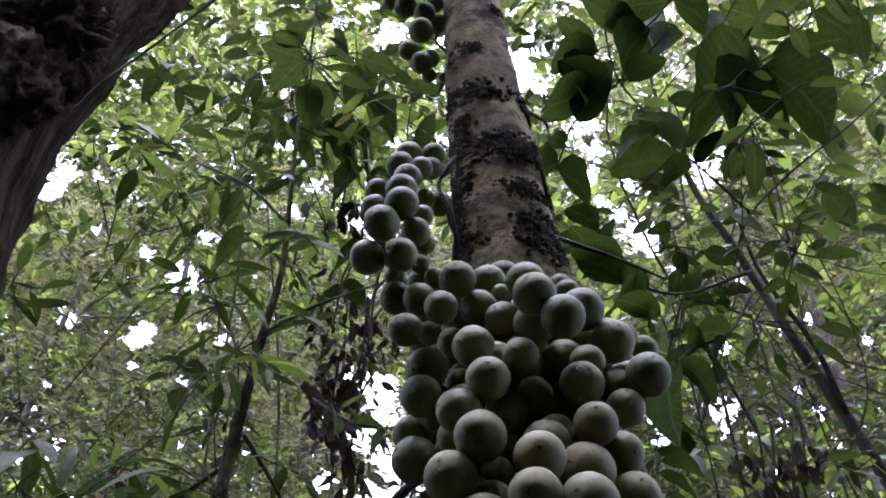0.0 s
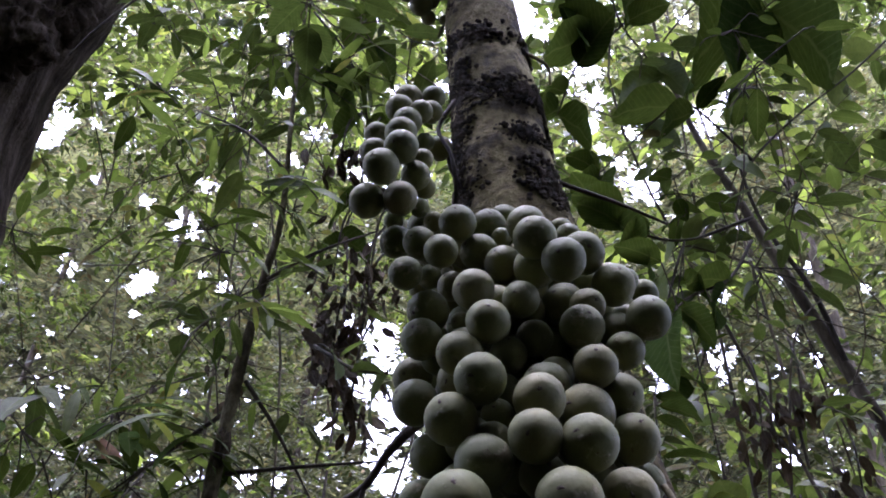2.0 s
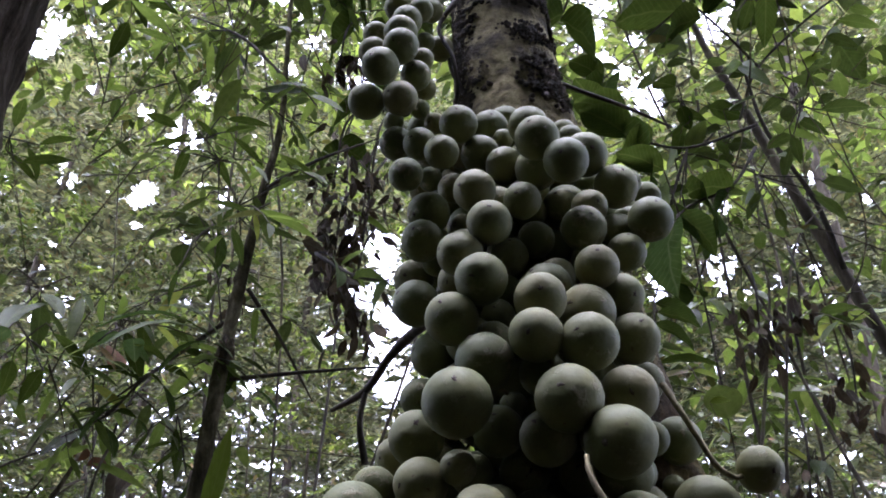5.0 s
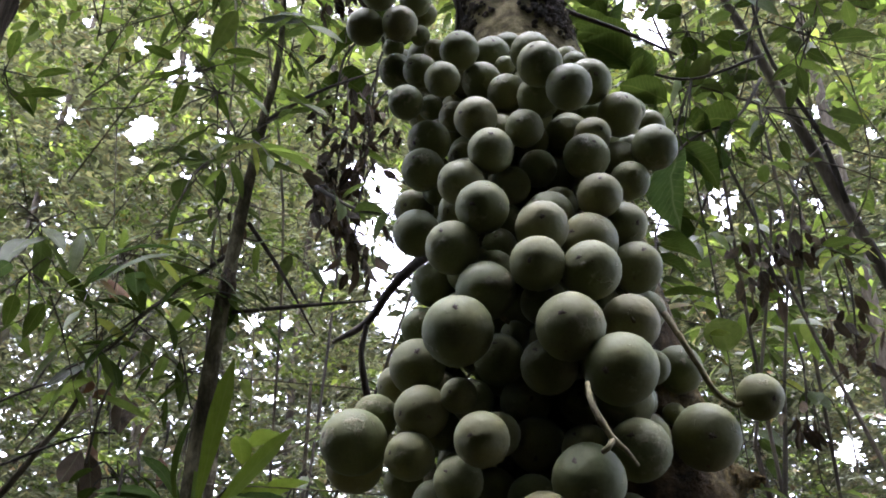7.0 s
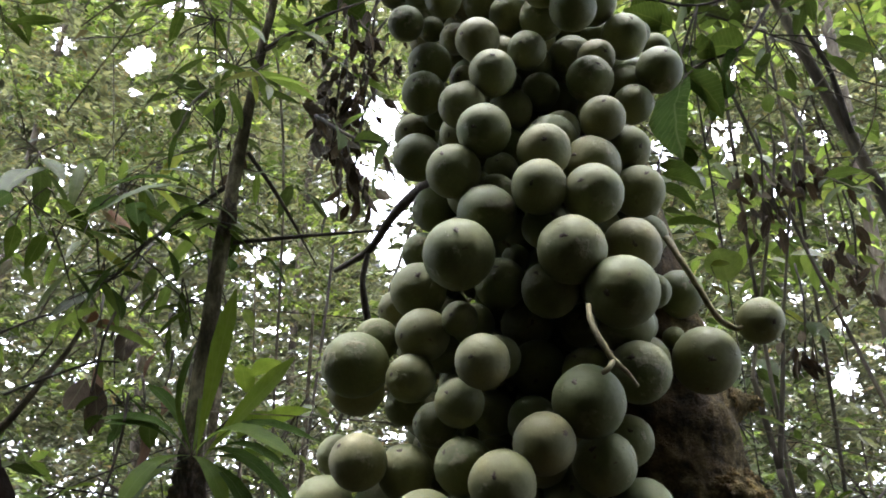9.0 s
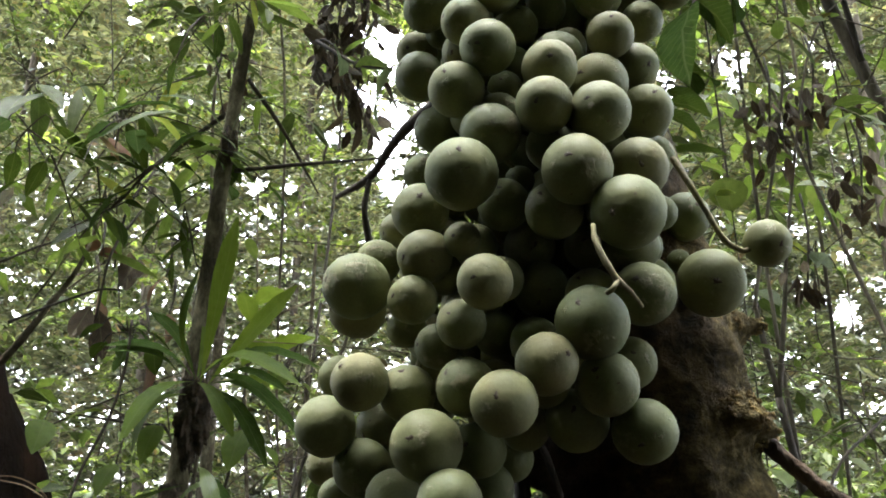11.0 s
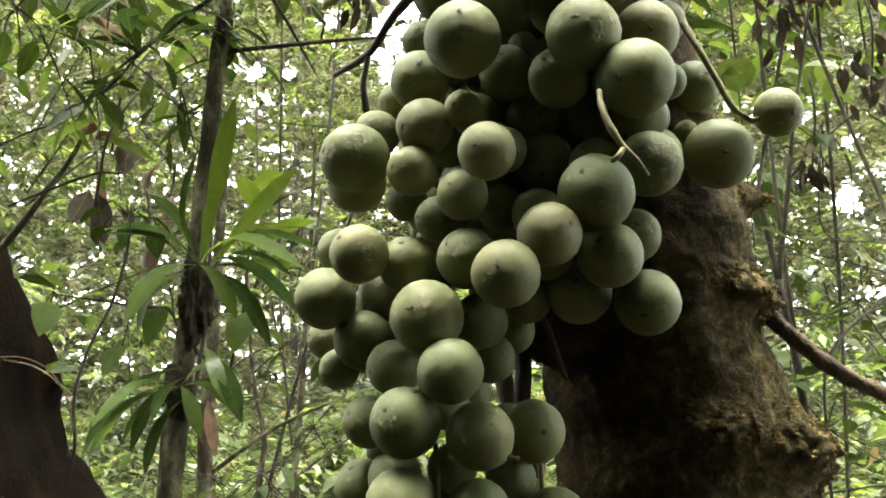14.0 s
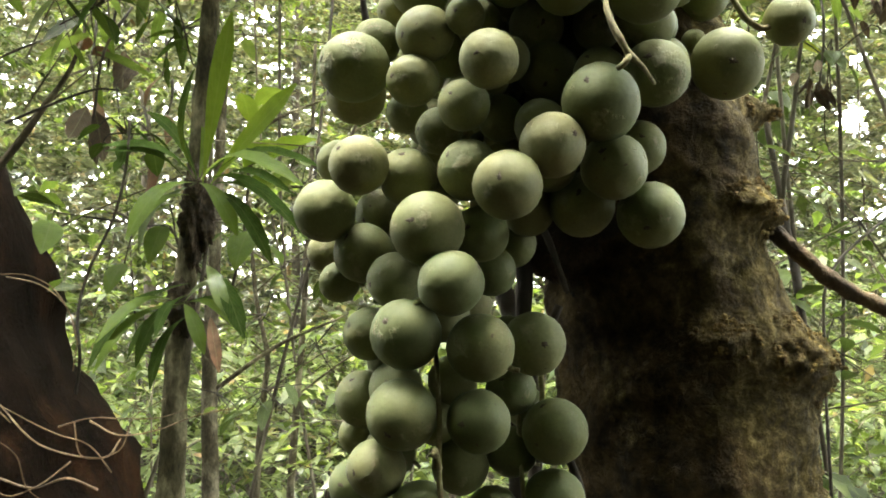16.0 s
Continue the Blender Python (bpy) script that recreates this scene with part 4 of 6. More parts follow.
FRUITS["L15"] = [
    (0.071, 0.812, 1.607, 0.0385), (0.090, 0.734, 1.606, 0.0317), (-0.010, 0.758, 1.603, 0.0321), (-0.000, 0.798, 1.601, 0.0358),
    (0.015, 0.746, 1.588, 0.0344), (0.107, 0.751, 1.585, 0.0314), (0.034, 0.702, 1.584, 0.0328), (-0.010, 0.824, 1.582, 0.0315),
    (0.065, 0.663, 1.579, 0.0347), (0.083, 0.785, 1.579, 0.0339), (0.063, 0.753, 1.576, 0.0412), (0.108, 0.702, 1.576, 0.0317),
    (0.039, 0.779, 1.576, 0.0319), (0.080, 0.716, 1.576, 0.0361),
]
FRUITS["L16"] = [
    (0.034, 0.831, 1.576, 0.0360), (-0.014, 0.784, 1.575, 0.0354), (0.061, 0.808, 1.575, 0.0356),
]
FRUITS["L90"] = [
    (-0.004, 0.690, 1.481, 0.0349), (0.002, 0.690, 1.438, 0.0332), (0.041, 0.690, 1.432, 0.0332), (0.007, 0.690, 1.382, 0.0375),
    (0.040, 0.702, 1.466, 0.0309), (-0.040, 0.698, 1.390, 0.0350), (0.041, 0.694, 1.391, 0.0332), (-0.010, 0.690, 1.411, 0.0316),
    (-0.014, 0.698, 1.512, 0.0356), (0.028, 0.690, 1.511, 0.0336), (0.043, 0.710, 1.532, 0.0347), (-0.041, 0.706, 1.450, 0.0311),
    (0.013, 0.714, 1.489, 0.0316), (-0.039, 0.726, 1.518, 0.0323), (-0.078, 0.718, 1.505, 0.0287), (0.052, 0.714, 1.419, 0.0281),
    (-0.061, 0.718, 1.399, 0.0314),
]
SKIN = {"A": "dusky grey-green", "B": "dusky grey-green", "C": "dull grey-green", "D": "dull grey-green", "E": "grey-green", "F": "grey-green",
        "G": "olive-green", "H": "olive-green", "I": "yellowish olive-green", "J": "pale olive-green", "K": "shaded grey-green", "L": "shaded olive-green", "M": "shaded grey-green"}
fruit_rng = np.random.default_rng(7)


def fruit_cluster(key, rows):
    z0 = max(r[2] for r in rows)
    ax, ay, ar = trunk_at(z0)
    root = thing("fruit_cluster", (ax, ay, z0), SKIN[key[0]] + " round fruits crowded in a cluster hanging from the trunk", "fruit cluster", "fruit clusters on the trunk")
    for x, y, z, d in rows:
        ax, ay, ar = trunk_at(z)
        out = Vector((x - ax, y - ay, 0)).normalized()
        way = (out * 1.0 + Vector((0, -0.25, 0.15)) + Vector(fruit_rng.normal(0, 0.45, 3))).normalized()
        m = Matrix.Translation((x, y, z)) @ way.to_track_quat("Z", "Y").to_matrix().to_4x4() @ Matrix.Rotation(fruit_rng.uniform(0, 6.28), 4, "Z") @ Matrix.Scale(d * 1.02, 4)
        fr = new("fruit", FRUIT_MESHES[int(fruit_rng.integers(7))])
        fr.parent = root
        fr.matrix_basis = Matrix.Translation(root.location).inverted() @ m
        sc = new("scar", SCAR_MESHES[int(fruit_rng.integers(4))])
        sc.parent = fr
        sk = new("fruit_stalk", STALK_MESH)
        sk.parent = fr
    if key[0] in "KLM":
        return root
    # the rachis behind the fruits
    spine = [(np.mean([r[0] for r in rows]) * 0.6 + trunk_at(h)[0] * 0.4, max(r[1] for r in rows) + 0.012 + 0.01 * math.sin(h * 31), h) for h in np.linspace(z0 + 0.02, min(r[2] for r in rows), 5)]
    spine = [(x + 0.012 * math.sin(h * 47 + x * 90), y, h) for x, y, h in spine]
    part("rachis", tube("rachis", spine, [0.003, 0.003, 0.0025, 0.0025, 0.002], BARK_DARK, 4, 7, 0.2, 60), root, "woody dark brown stalk")
    return root


CLUSTERS = {k: fruit_cluster(k, rows) for k, rows in FRUITS.items()}
def rachis(key, pts, r, label="pale woody fruit stalk"):
    part("bare_stalk", tube("bare_stalk", pts, [0.62 * q for q in r], STALK, 7, 9, 0.25, 160), CLUSTERS[key], label)


FKEYS = [k for k in CLUSTERS if k[0] == "F"]
JKEYS = [k for k in CLUSTERS if k[0] == "J"]
rachis(FKEYS[-1], [(0.092, 0.600, 1.669), (0.092, 0.592, 1.655), (0.097, 0.588, 1.641), (0.104, 0.588, 1.629), (0.112, 0.592, 1.623), (0.120, 0.600, 1.616)], [0.003, 0.0028, 0.0036, 0.0034, 0.0025, 0.0018])
rachis(FKEYS[-1], [(0.104, 0.588, 1.630), (0.100, 0.585, 1.624), (0.097, 0.590, 1.622)], [0.003, 0.0028, 0.0028])
rachis(FKEYS[-1], [(0.172, 0.700, 1.756), (0.179, 0.690, 1.733), (0.191, 0.690, 1.709), (0.202, 0.690, 1.688), (0.215, 0.695, 1.681), (0.223, 0.695, 1.682)], [0.0045, 0.004, 0.0035, 0.0035, 0.0036, 0.003])
rachis(JKEYS[0], [(-0.012, 0.680, 1.481), (-0.008, 0.645, 1.449), (-0.006, 0.635, 1.419), (-0.006, 0.630, 1.389), (-0.004, 0.630, 1.356)], [0.0026, 0.0026, 0.0026, 0.0028, 0.0026])
rachis(JKEYS[0], [(-0.006, 0.630, 1.389), (-0.008, 0.625, 1.400), (-0.009, 0.620, 1.398)], [0.0035, 0.003, 0.0035])
rachis(JKEYS[0], [(0.042, 0.700, 1.450), (0.045, 0.690, 1.428), (0.047, 0.680, 1.381), (0.050, 0.670, 1.337)], [0.0026, 0.0026, 0.0025, 0.0025])
rachis(JKEYS[0], [(0.063, 0.710, 1.450), (0.063, 0.700, 1.427), (0.064, 0.690, 1.406)], [0.003, 0.0035, 0.004])
for pts in ([(0.036, 0.760, 1.537), (0.043, 0.750, 1.481), (0.045, 0.740, 1.425), (0.047, 0.730, 1.354)], [(0.058, 0.770, 1.538), (0.054, 0.760, 1.465), (0.059, 0.750, 1.399), (0.063, 0.740, 1.345)]):
    part("old_stalk", tube("old_stalk", pts, [0.007, 0.006, 0.006, 0.005], BARK_DARK, 7, 8, 0.3, 60), CLUSTERS[JKEYS[0]], "dark old fruit stalk")

# ---- forest ----
def spread_dirs(rng, n, rise=0.2):
    a = rng.uniform(0, 2 * np.pi, n)
    return np.stack([np.cos(a), np.sin(a), rng.normal(rise, 0.25, n)], 1)


def leafy_tree(name, base, top, girth, crown_lo, crown_hi, crown_r, n, length, leaf, kind, mat, bark, seed, label, category="tree", group="", per=9, limbs=5, bow=0.12):
    """A slender forest tree: bowed tapered trunk, limbs, and a crown of leafy twigs."""
    rng = np.random.default_rng(seed)
    b, t = np.array(base, float), np.array(top, float)
    root = thing(name, tuple(b), label, category, group)
    k = np.linspace(0, 1, 6)
    line = b + (t - b) * k[:, None] + np.array([*rng.normal(0, bow, 2), 0]) * np.sin(np.pi * k)[:, None] + np.c_[rng.normal(0, bow * 0.2, (6, 2)), np.zeros(6)]
    line[0] = b - (0, 0, 0.25)
    part("trunk", tube("trunk", line, girth * (1 - 0.75 * k), bark, 5, 9, 0.1, 5.0), root)
    h = np.linalg.norm(t - b)
    zs = rng.uniform(crown_lo, crown_hi, n)
    prof = np.sin(np.pi * np.clip((zs - crown_lo) / (crown_hi - crown_lo + 0.3), 0.08, 0.97)) ** 0.6
    rad = crown_r * prof * np.sqrt(rng.uniform(0.02, 1, n))
    ang = rng.uniform(0, 2 * np.pi, n)
    cx, cy = np.interp(zs, line[:, 2], line[:, 0]), np.interp(zs, line[:, 2], line[:, 1])
    bases = np.stack([cx + rad * np.cos(ang), cy + rad * np.sin(ang), zs], 1)
    ways = np.stack([np.cos(ang), np.sin(ang), rng.normal(0.1, 0.3, n)], 1) + rng.normal(0, 0.35, (n, 3))
    clear = np.hypot(bases[:, 0], bases[:, 1] - 0.4) > 0.75 + length
    bases, ways = bases[clear], ways[clear]
    stems, leaves = sprays(rng, bases, ways, length, leaf, kind, per)
    part("crown", fast_mesh("crown", *leaves, mat, leaf=kind), root)
    shown = 1.0 if girth < 0.045 else 0.3
    tagged(part("fine_wood", fast_mesh("fine_wood", stems[0], stems[1][:18 * int(len(stems[1]) / 18 * shown)], bark), root), kind="stuff")
    pick = rng.choice(len(bases), min(limbs, len(bases)), replace=False) if len(bases) else []
    for i in pick:
        q = bases[i]
        z0 = q[2] - 0.35 * np.hypot(q[0] - np.interp(q[2], line[:, 2], line[:, 0]), q[1] - np.interp(q[2], line[:, 2], line[:, 1])) - 0.1
        p = np.array([np.interp(z0, line[:, 2], line[:, 0]), np.interp(z0, line[:, 2], line[:, 1]), z0])
        m = (p + q) / 2 + np.array([*rng.normal(0, 0.06, 2), 0.08])
        g = girth * 0.3
        part("limb", tube("limb", [p, m, q], [g, g * 0.7, g * 0.35], bark, 4, 6), root)
    return root


def bearing(deg, dist, z=0.0):
    return (dist * math.sin(radians(deg)), dist * math.cos(radians(deg)), z)


# the big tree
big = thing("buttressed_tree", (-1.6, 2.7, -0.1), "large dark red-brown tree with a flaring buttressed foot", "tree")
side = [(-0.35, 2.7, -0.3), (-0.744, 2.700, 0.723), (-0.870, 2.700, 0.998), (-1.049, 2.700, 1.349), (-1.180, 2.700, 1.640), (-1.321, 2.700, 1.879), (-1.626, 2.700, 3.612), (-1.573, 2.700, 4.373), (-1.403, 2.700, 4.980), (-1.086, 2.700, 5.924), (-0.9, 2.8, 7.5), (-0.7, 2.9, 12.0)]
girth = [1.2, 1.0, 0.86, 0.7, 0.58, 0.5, 0.44, 0.43, 0.42, 0.4, 0.36, 0.28]
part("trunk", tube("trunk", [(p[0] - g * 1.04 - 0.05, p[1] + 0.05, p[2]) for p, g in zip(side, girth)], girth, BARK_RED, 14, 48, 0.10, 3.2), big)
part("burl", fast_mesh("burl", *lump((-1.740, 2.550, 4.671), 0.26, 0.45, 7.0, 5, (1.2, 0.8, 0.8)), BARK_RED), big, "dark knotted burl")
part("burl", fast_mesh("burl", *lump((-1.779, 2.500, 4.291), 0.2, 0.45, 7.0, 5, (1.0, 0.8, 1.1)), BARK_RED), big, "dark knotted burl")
for k, (pts, r) in enumerate([([(-0.942, 2.000, 1.579), (-0.847, 1.950, 1.560), (-0.791, 1.950, 1.515), (-0.764, 1.950, 1.437)], 0.003),
                              ([(-0.944, 2.000, 1.312), (-0.814, 1.900, 1.243), (-0.671, 1.850, 1.223), (-0.652, 1.900, 1.254)], 0.004),
                              ([(-0.890, 1.900, 1.177), (-0.800, 1.850, 1.166), (-0.735, 1.850, 1.185), (-0.675, 1.850, 1.164)], 0.005),
                              ([(-1.005, 2.100, 1.590), (-0.941, 2.100, 1.587), (-0.877, 2.100, 1.551), (-0.830, 2.100, 1.464), (-0.834, 2.100, 1.377)], 0.003)]):
    part("rootlet", tube("rootlet", pts, [r * 0.5] * len(pts), BARK_LOW, 5, 6, 0.3, 40), big, "thin pale clinging rootlet")
rng0 = np.random.default_rng(3)
for k in range(9):
    a0, b0 = np.array((-0.846, 1.850, 1.239)), np.array((-0.631, 1.800, 1.214))
    p = a0 + (b0 - a0) * rng0.uniform(0, 1) + rng0.normal(0, 1, 3) * (0.03, 0.05, 0.08)
    pts = [p]
    way = rng0.normal(0, 1, 3) * (1, 0.2, 0.6)
    for j in range(4):
        way = way + rng0.normal(0, 0.6, 3) * (1, 0.2, 1)
        pts.append(pts[-1] + 0.07 * way / np.linalg.norm(way))
    part("rootlet", tube("rootlet", pts, [0.0018, 0.0016, 0.0014, 0.0012, 0.0008], BARK_LOW, 5, 5, 0.3, 40), big, "thin pale clinging rootlet")
zc = rng0.uniform(8, 14, 260)
ac = rng0.uniform(0, 6.28, 260)
rc = 3.2 * np.sqrt(rng0.uniform(0.02, 1, 260))
st, lv = sprays(rng0, np.stack([-0.8 + rc * np.cos(ac), 2.9 + rc * np.sin(ac), zc], 1), spread_dirs(rng0, 260), 0.8, 0.2, "small", 12)
part("crown", fast_mesh("crown", *lv, LEAF_NEAR, leaf="small"), big)

# slender sapling that carries the strap-leaved ferns
fern_tree = thing("sapling", (-0.634, 2.150, 0.711), "slender grey-barked sapling leaning over, with ferns perched on it", "sapling")
part("trunk", tube("trunk", [(-0.626, 2.150, 0.129), (-0.634, 2.150, 0.711), (-0.627, 2.150, 1.097), (-0.616, 2.150, 1.450), (-0.588, 2.150, 1.798), (-0.562, 2.150, 2.238), (-0.543, 2.150, 2.478), (-0.500, 2.150, 2.872), (-0.470, 2.150, 3.119), (-0.479, 2.150, 3.628), (-0.482, 2.200, 4.369), (-0.495, 2.300, 5.655)],
     [0.035, 0.032, 0.03, 0.028, 0.024, 0.02, 0.018, 0.013, 0.009, 0.007, 0.005, 0.003], BARK_MOSSED, 8, 16, 0.16, 16.0), fern_tree)
for pts in ([(-0.493, 2.150, 2.884), (-0.342, 2.050, 2.907), (-0.168, 1.950, 2.908)], [(-0.528, 2.150, 2.324), (-0.341, 2.100, 2.322), (-0.129, 2.000, 2.297)], [(-0.561, 2.150, 2.478), (-0.709, 2.200, 2.390), (-0.872, 2.250, 2.286)],
            [(-0.511, 2.150, 2.574), (-0.424, 2.200, 2.453), (-0.335, 2.250, 2.300)], [(-0.469, 2.150, 3.269), (-0.624, 2.200, 3.474), (-0.822, 2.250, 3.621)]):
    part("limb", tube("limb", pts, [0.006, 0.005, 0.002], BARK_DARK, 5, 7), fern_tree)
rs = np.random.default_rng(12)
cb = [np.array(p) for p in ((-0.470, 2.150, 3.119), (-0.624, 2.200, 3.474), (-0.785, 2.200, 3.574), (-0.479, 2.150, 3.628), (-0.437, 2.150, 3.900), (-0.340, 2.100, 2.796), (-0.663, 2.150, 2.494), (-0.854, 2.200, 2.502), (-0.879, 2.200, 2.359))]
bb = np.concatenate([c + rs.normal(0, 0.10, (4, 3)) for c in cb])
st, lv = sprays(rs, bb, spread_dirs(rs, len(bb), -0.1), 0.24, 0.13, "lance", 7)
part("crown", fast_mesh("crown", *lv, LEAF_NEAR, leaf="lance"), fern_tree, "dark green oval leaves")
tagged(part("fine_wood", fast_mesh("fine_wood", *st, BARK_DARK), fern_tree), kind="stuff")


def placed_leaf(name, base, tip, width, mat, parent, kind="broad", face=(0.0, -0.6, 0.8), upright=False):
    """One leaf from its foot to its tip, its upper side turned to face."""
    b, t = np.array(base), np.array(tip)
    arch = 0.03 if upright else 0.2 if kind == "strap" else 0.09
    ln = np.linalg.norm(t - b)
    sv, st = SHAPES[kind]
    al = (t - b) / ln
    side = np.cross(np.array(face), al)
    side /= np.linalg.norm(side)
    nr = np.cross(al, side)
    v = b + ln * sv[:, :1] * al + width * ln * (sv[:, 1:2] / np.abs(sv[:, 1]).max() * 0.5) * side + ln * (sv[:, 2:] + (0.28 if kind == "strap" else 0.2) * sv[:, :1] ** 2 + arch * np.sin(np.pi * sv[:, :1])) * nr
    return part(name, fast_mesh(name, v, st, mat, leaf=kind), parent)


fern = thing("strap_fern", (-0.583, 2.130, 1.795), "bright green strap-leaved fern perched on a sapling trunk", "fern", "ferns on the sapling")
part("root_mass", fast_mesh("root_mass", *lump((-0.576, 2.118, 1.722), 0.043, 0.6, 42.0, 5, (0.8, 0.8, 2.1)), KNOB), fern, "dark fibrous root mass")
foot = (-0.565, 2.090, 1.795)
for tip, w in (((-0.476, 2.000, 2.152), 0.115), ((-0.326, 1.950, 1.981), 0.13), ((-0.560, 2.250, 2.189), 0.09)):
    placed_leaf("frond", (foot[0] + 0.1 * (tip[0] - foot[0]), foot[1], foot[2] - 0.01), tip, w, LEAF_STRAP, fern, "strap", (0.1, -1.0, 0.25), True)
for tip, w, d in ( ((-0.686, 2.100, 1.958), 0.16, LEAF_BROAD), ((-0.747, 2.000, 1.859), 0.18, LEAF_BROAD),
                  ((-0.300, 1.900, 1.758), 0.13, LEAF_STRAP), ((-0.314, 1.950, 1.672), 0.11, LEAF_BROAD), ((-0.411, 2.200, 1.873), 0.12, LEAF_BROAD), ((-0.670, 1.950, 1.662), 0.22, LEAF_STRAP), ((-0.697, 2.100, 1.639), 0.2, LEAF_NEAR),
                  ((-0.454, 2.000, 1.666), 0.2, LEAF_STRAP)):
    placed_leaf("frond", foot, tip, w, d, fern, "strap")
for foot, tip, w, d in (((-0.554, 2.090, 1.786), (-0.301, 1.980, 1.656), 0.1, LEAF_BROAD), ((-0.538, 2.090, 1.780), (-0.375, 1.980, 1.603), 0.14, LEAF_BROAD), ((-0.547, 2.090, 1.796), (-0.268, 1.980, 1.805), 0.1, LEAF_BROAD), ((-0.585, 2.090, 1.786), (-0.735, 1.980, 1.844), 0.17, LEAF_BROAD), ((-0.578, 2.090, 1.767), (-0.684, 1.980, 1.655), 0.22, LEAF_STRAP), ((-0.567, 2.090, 1.805), (-0.548, 1.980, 2.024), 0.08, LEAF_BROAD), ((-0.538, 2.090, 1.786), (-0.332, 1.980, 1.751), 0.12, LEAF_BROAD)):
    placed_leaf("frond", foot, tip, w, d, fern, "strap")
fern2 = thing("strap_fern", (-0.596, 2.130, 1.501), "drooping green strap-leaved fern perched low on a sapling", "fern", "ferns on the sapling")
part("root_mass", fast_mesh("root_mass", *lump((-0.606, 2.130, 1.520), 0.035, 0.5, 40.0, 4, (0.8, 0.8, 1.7)), KNOB), fern2, "dark fibrous root mass")
foot = (-0.594, 2.100, 1.526)
for tip, w, d in (((-0.731, 1.950, 1.379), 0.11, LEAF_STRAP), ((-0.698, 2.050, 1.403), 0.12, LEAF_BROAD), ((-0.503, 2.050, 1.385), 0.2, LEAF_DEAD), ((-0.518, 2.000, 1.417), 0.2, LEAF_STRAP), ((-0.426, 2.000, 1.452), 0.14, LEAF_STRAP), ((-0.708, 1.900, 1.442), 0.13, LEAF_STRAP), ((-0.606, 1.950, 1.453), 0.16, LEAF_BROAD),
                  ((-0.498, 2.200, 1.502), 0.22, LEAF_BROAD), ((-0.519, 2.150, 1.578), 0.2, LEAF_BRIGHT)):
    placed_leaf("frond", foot, tip, w, d, fern2, "strap")
for foot, tip, w, d in (((-0.573, 2.090, 1.572), (-0.754, 1.980, 1.385), 0.13, LEAF_BROAD), ((-0.579, 2.090, 1.547), (-0.655, 1.980, 1.391), 0.16, LEAF_BROAD), ((-0.530, 2.090, 1.597), (-0.431, 1.980, 1.450), 0.2, LEAF_BROAD), ((-0.543, 2.090, 1.610), (-0.469, 1.980, 1.497), 0.2, LEAF_BRIGHT), ((-0.584, 2.090, 1.498), (-0.624, 1.980, 1.345), 0.14, LEAF_BROAD), ((-0.531, 2.090, 1.498), (-0.481, 1.980, 1.380), 0.16, LEAF_BROWN)):
    placed_leaf("frond", foot, tip, w, d, fern2, "strap")
fern3 = thing("strap_fern", (-0.537, 2.130, 2.596), "dark narrow-leaved fern perched high on a sapling", "fern", "ferns on the sapling")
part("root_mass", fast_mesh("root_mass", *lump((-0.542, 2.130, 2.391), 0.025, 0.5, 40.0, 3, (0.8, 0.8, 1.7)), KNOB), fern3, "dark fibrous root mass")
foot = (-0.535, 2.100, 2.386)
for tip, w, d in (((-0.839, 2.000, 2.386), 0.12, LEAF_BROAD), ((-0.786, 1.950, 2.325), 0.12, LEAF_NEAR), ((-0.704, 2.050, 2.477), 0.14, LEAF_NEAR), ((-0.400, 2.050, 2.476), 0.14, LEAF_NEAR), ((-0.655, 2.000, 2.293), 0.14, LEAF_BROAD), ((-0.447, 2.200, 2.359), 0.14, LEAF_NEAR)):
    placed_leaf("frond", foot, tip, w, d, fern3, "strap")

# leaning sapling on the other side
lean = thing("leaning_sapling", (1.764, 2.900, 1.962), "thin leaning grey-brown sapling with a forked stem", "sapling")
part("trunk", tube("trunk", [(1.884, 2.900, 1.569), (1.691, 2.900, 2.183), (1.486, 2.900, 2.794), (1.300, 2.900, 3.361), (1.169, 2.900, 3.769), (1.066, 2.900, 4.071), (0.998, 2.900, 4.440), (0.964, 2.900, 4.938)],
     [0.034, 0.03, 0.025, 0.021, 0.018, 0.014, 0.01, 0.006], BARK_THIN, 6, 10, 0.1, 12.0), lean)
part("limb", tube("limb", [(1.411, 2.880, 3.015), (1.355, 2.860, 3.292), (1.230, 2.850, 3.591), (1.190, 2.840, 3.837), (1.185, 2.840, 4.049)], [0.012, 0.01, 0.008, 0.006, 0.004], BARK_DARK, 5, 8), lean)
part("limb", tube("limb", [(1.169, 2.900, 3.769), (0.960, 2.800, 3.476), (0.995, 2.700, 3.238)], [0.006, 0.005, 0.003], BARK_DARK, 5, 6), lean)

forked = thing("forked_sapling", (1.005, 2.700, 0.069), "thin dark sapling forking into two stems", "sapling")
part("trunk", tube("trunk", [(1.017, 2.700, -0.003), (1.024, 2.700, 1.000), (0.995, 2.700, 1.504), (0.946, 2.700, 1.845)], [0.018, 0.014, 0.012, 0.011], BARK_DARK, 6, 9, 0.1, 15), forked)
part("limb", tube("limb", [(0.946, 2.700, 1.845), (0.906, 2.700, 2.093), (0.912, 2.700, 2.160), (1.052, 2.700, 2.792), (1.061, 2.700, 2.993), (1.109, 2.700, 3.507)], [0.009, 0.008, 0.006, 0.005, 0.003, 0.002], BARK_THIN, 6, 8, 0.1, 15), forked)
part("limb", tube("limb", [(0.946, 2.700, 1.845), (0.987, 2.700, 2.092), (1.037, 2.700, 2.408), (1.193, 2.750, 3.026), (1.413, 2.800, 3.278)], [0.009, 0.007, 0.005, 0.004, 0.002], BARK_THIN, 6, 8, 0.1, 15), forked)

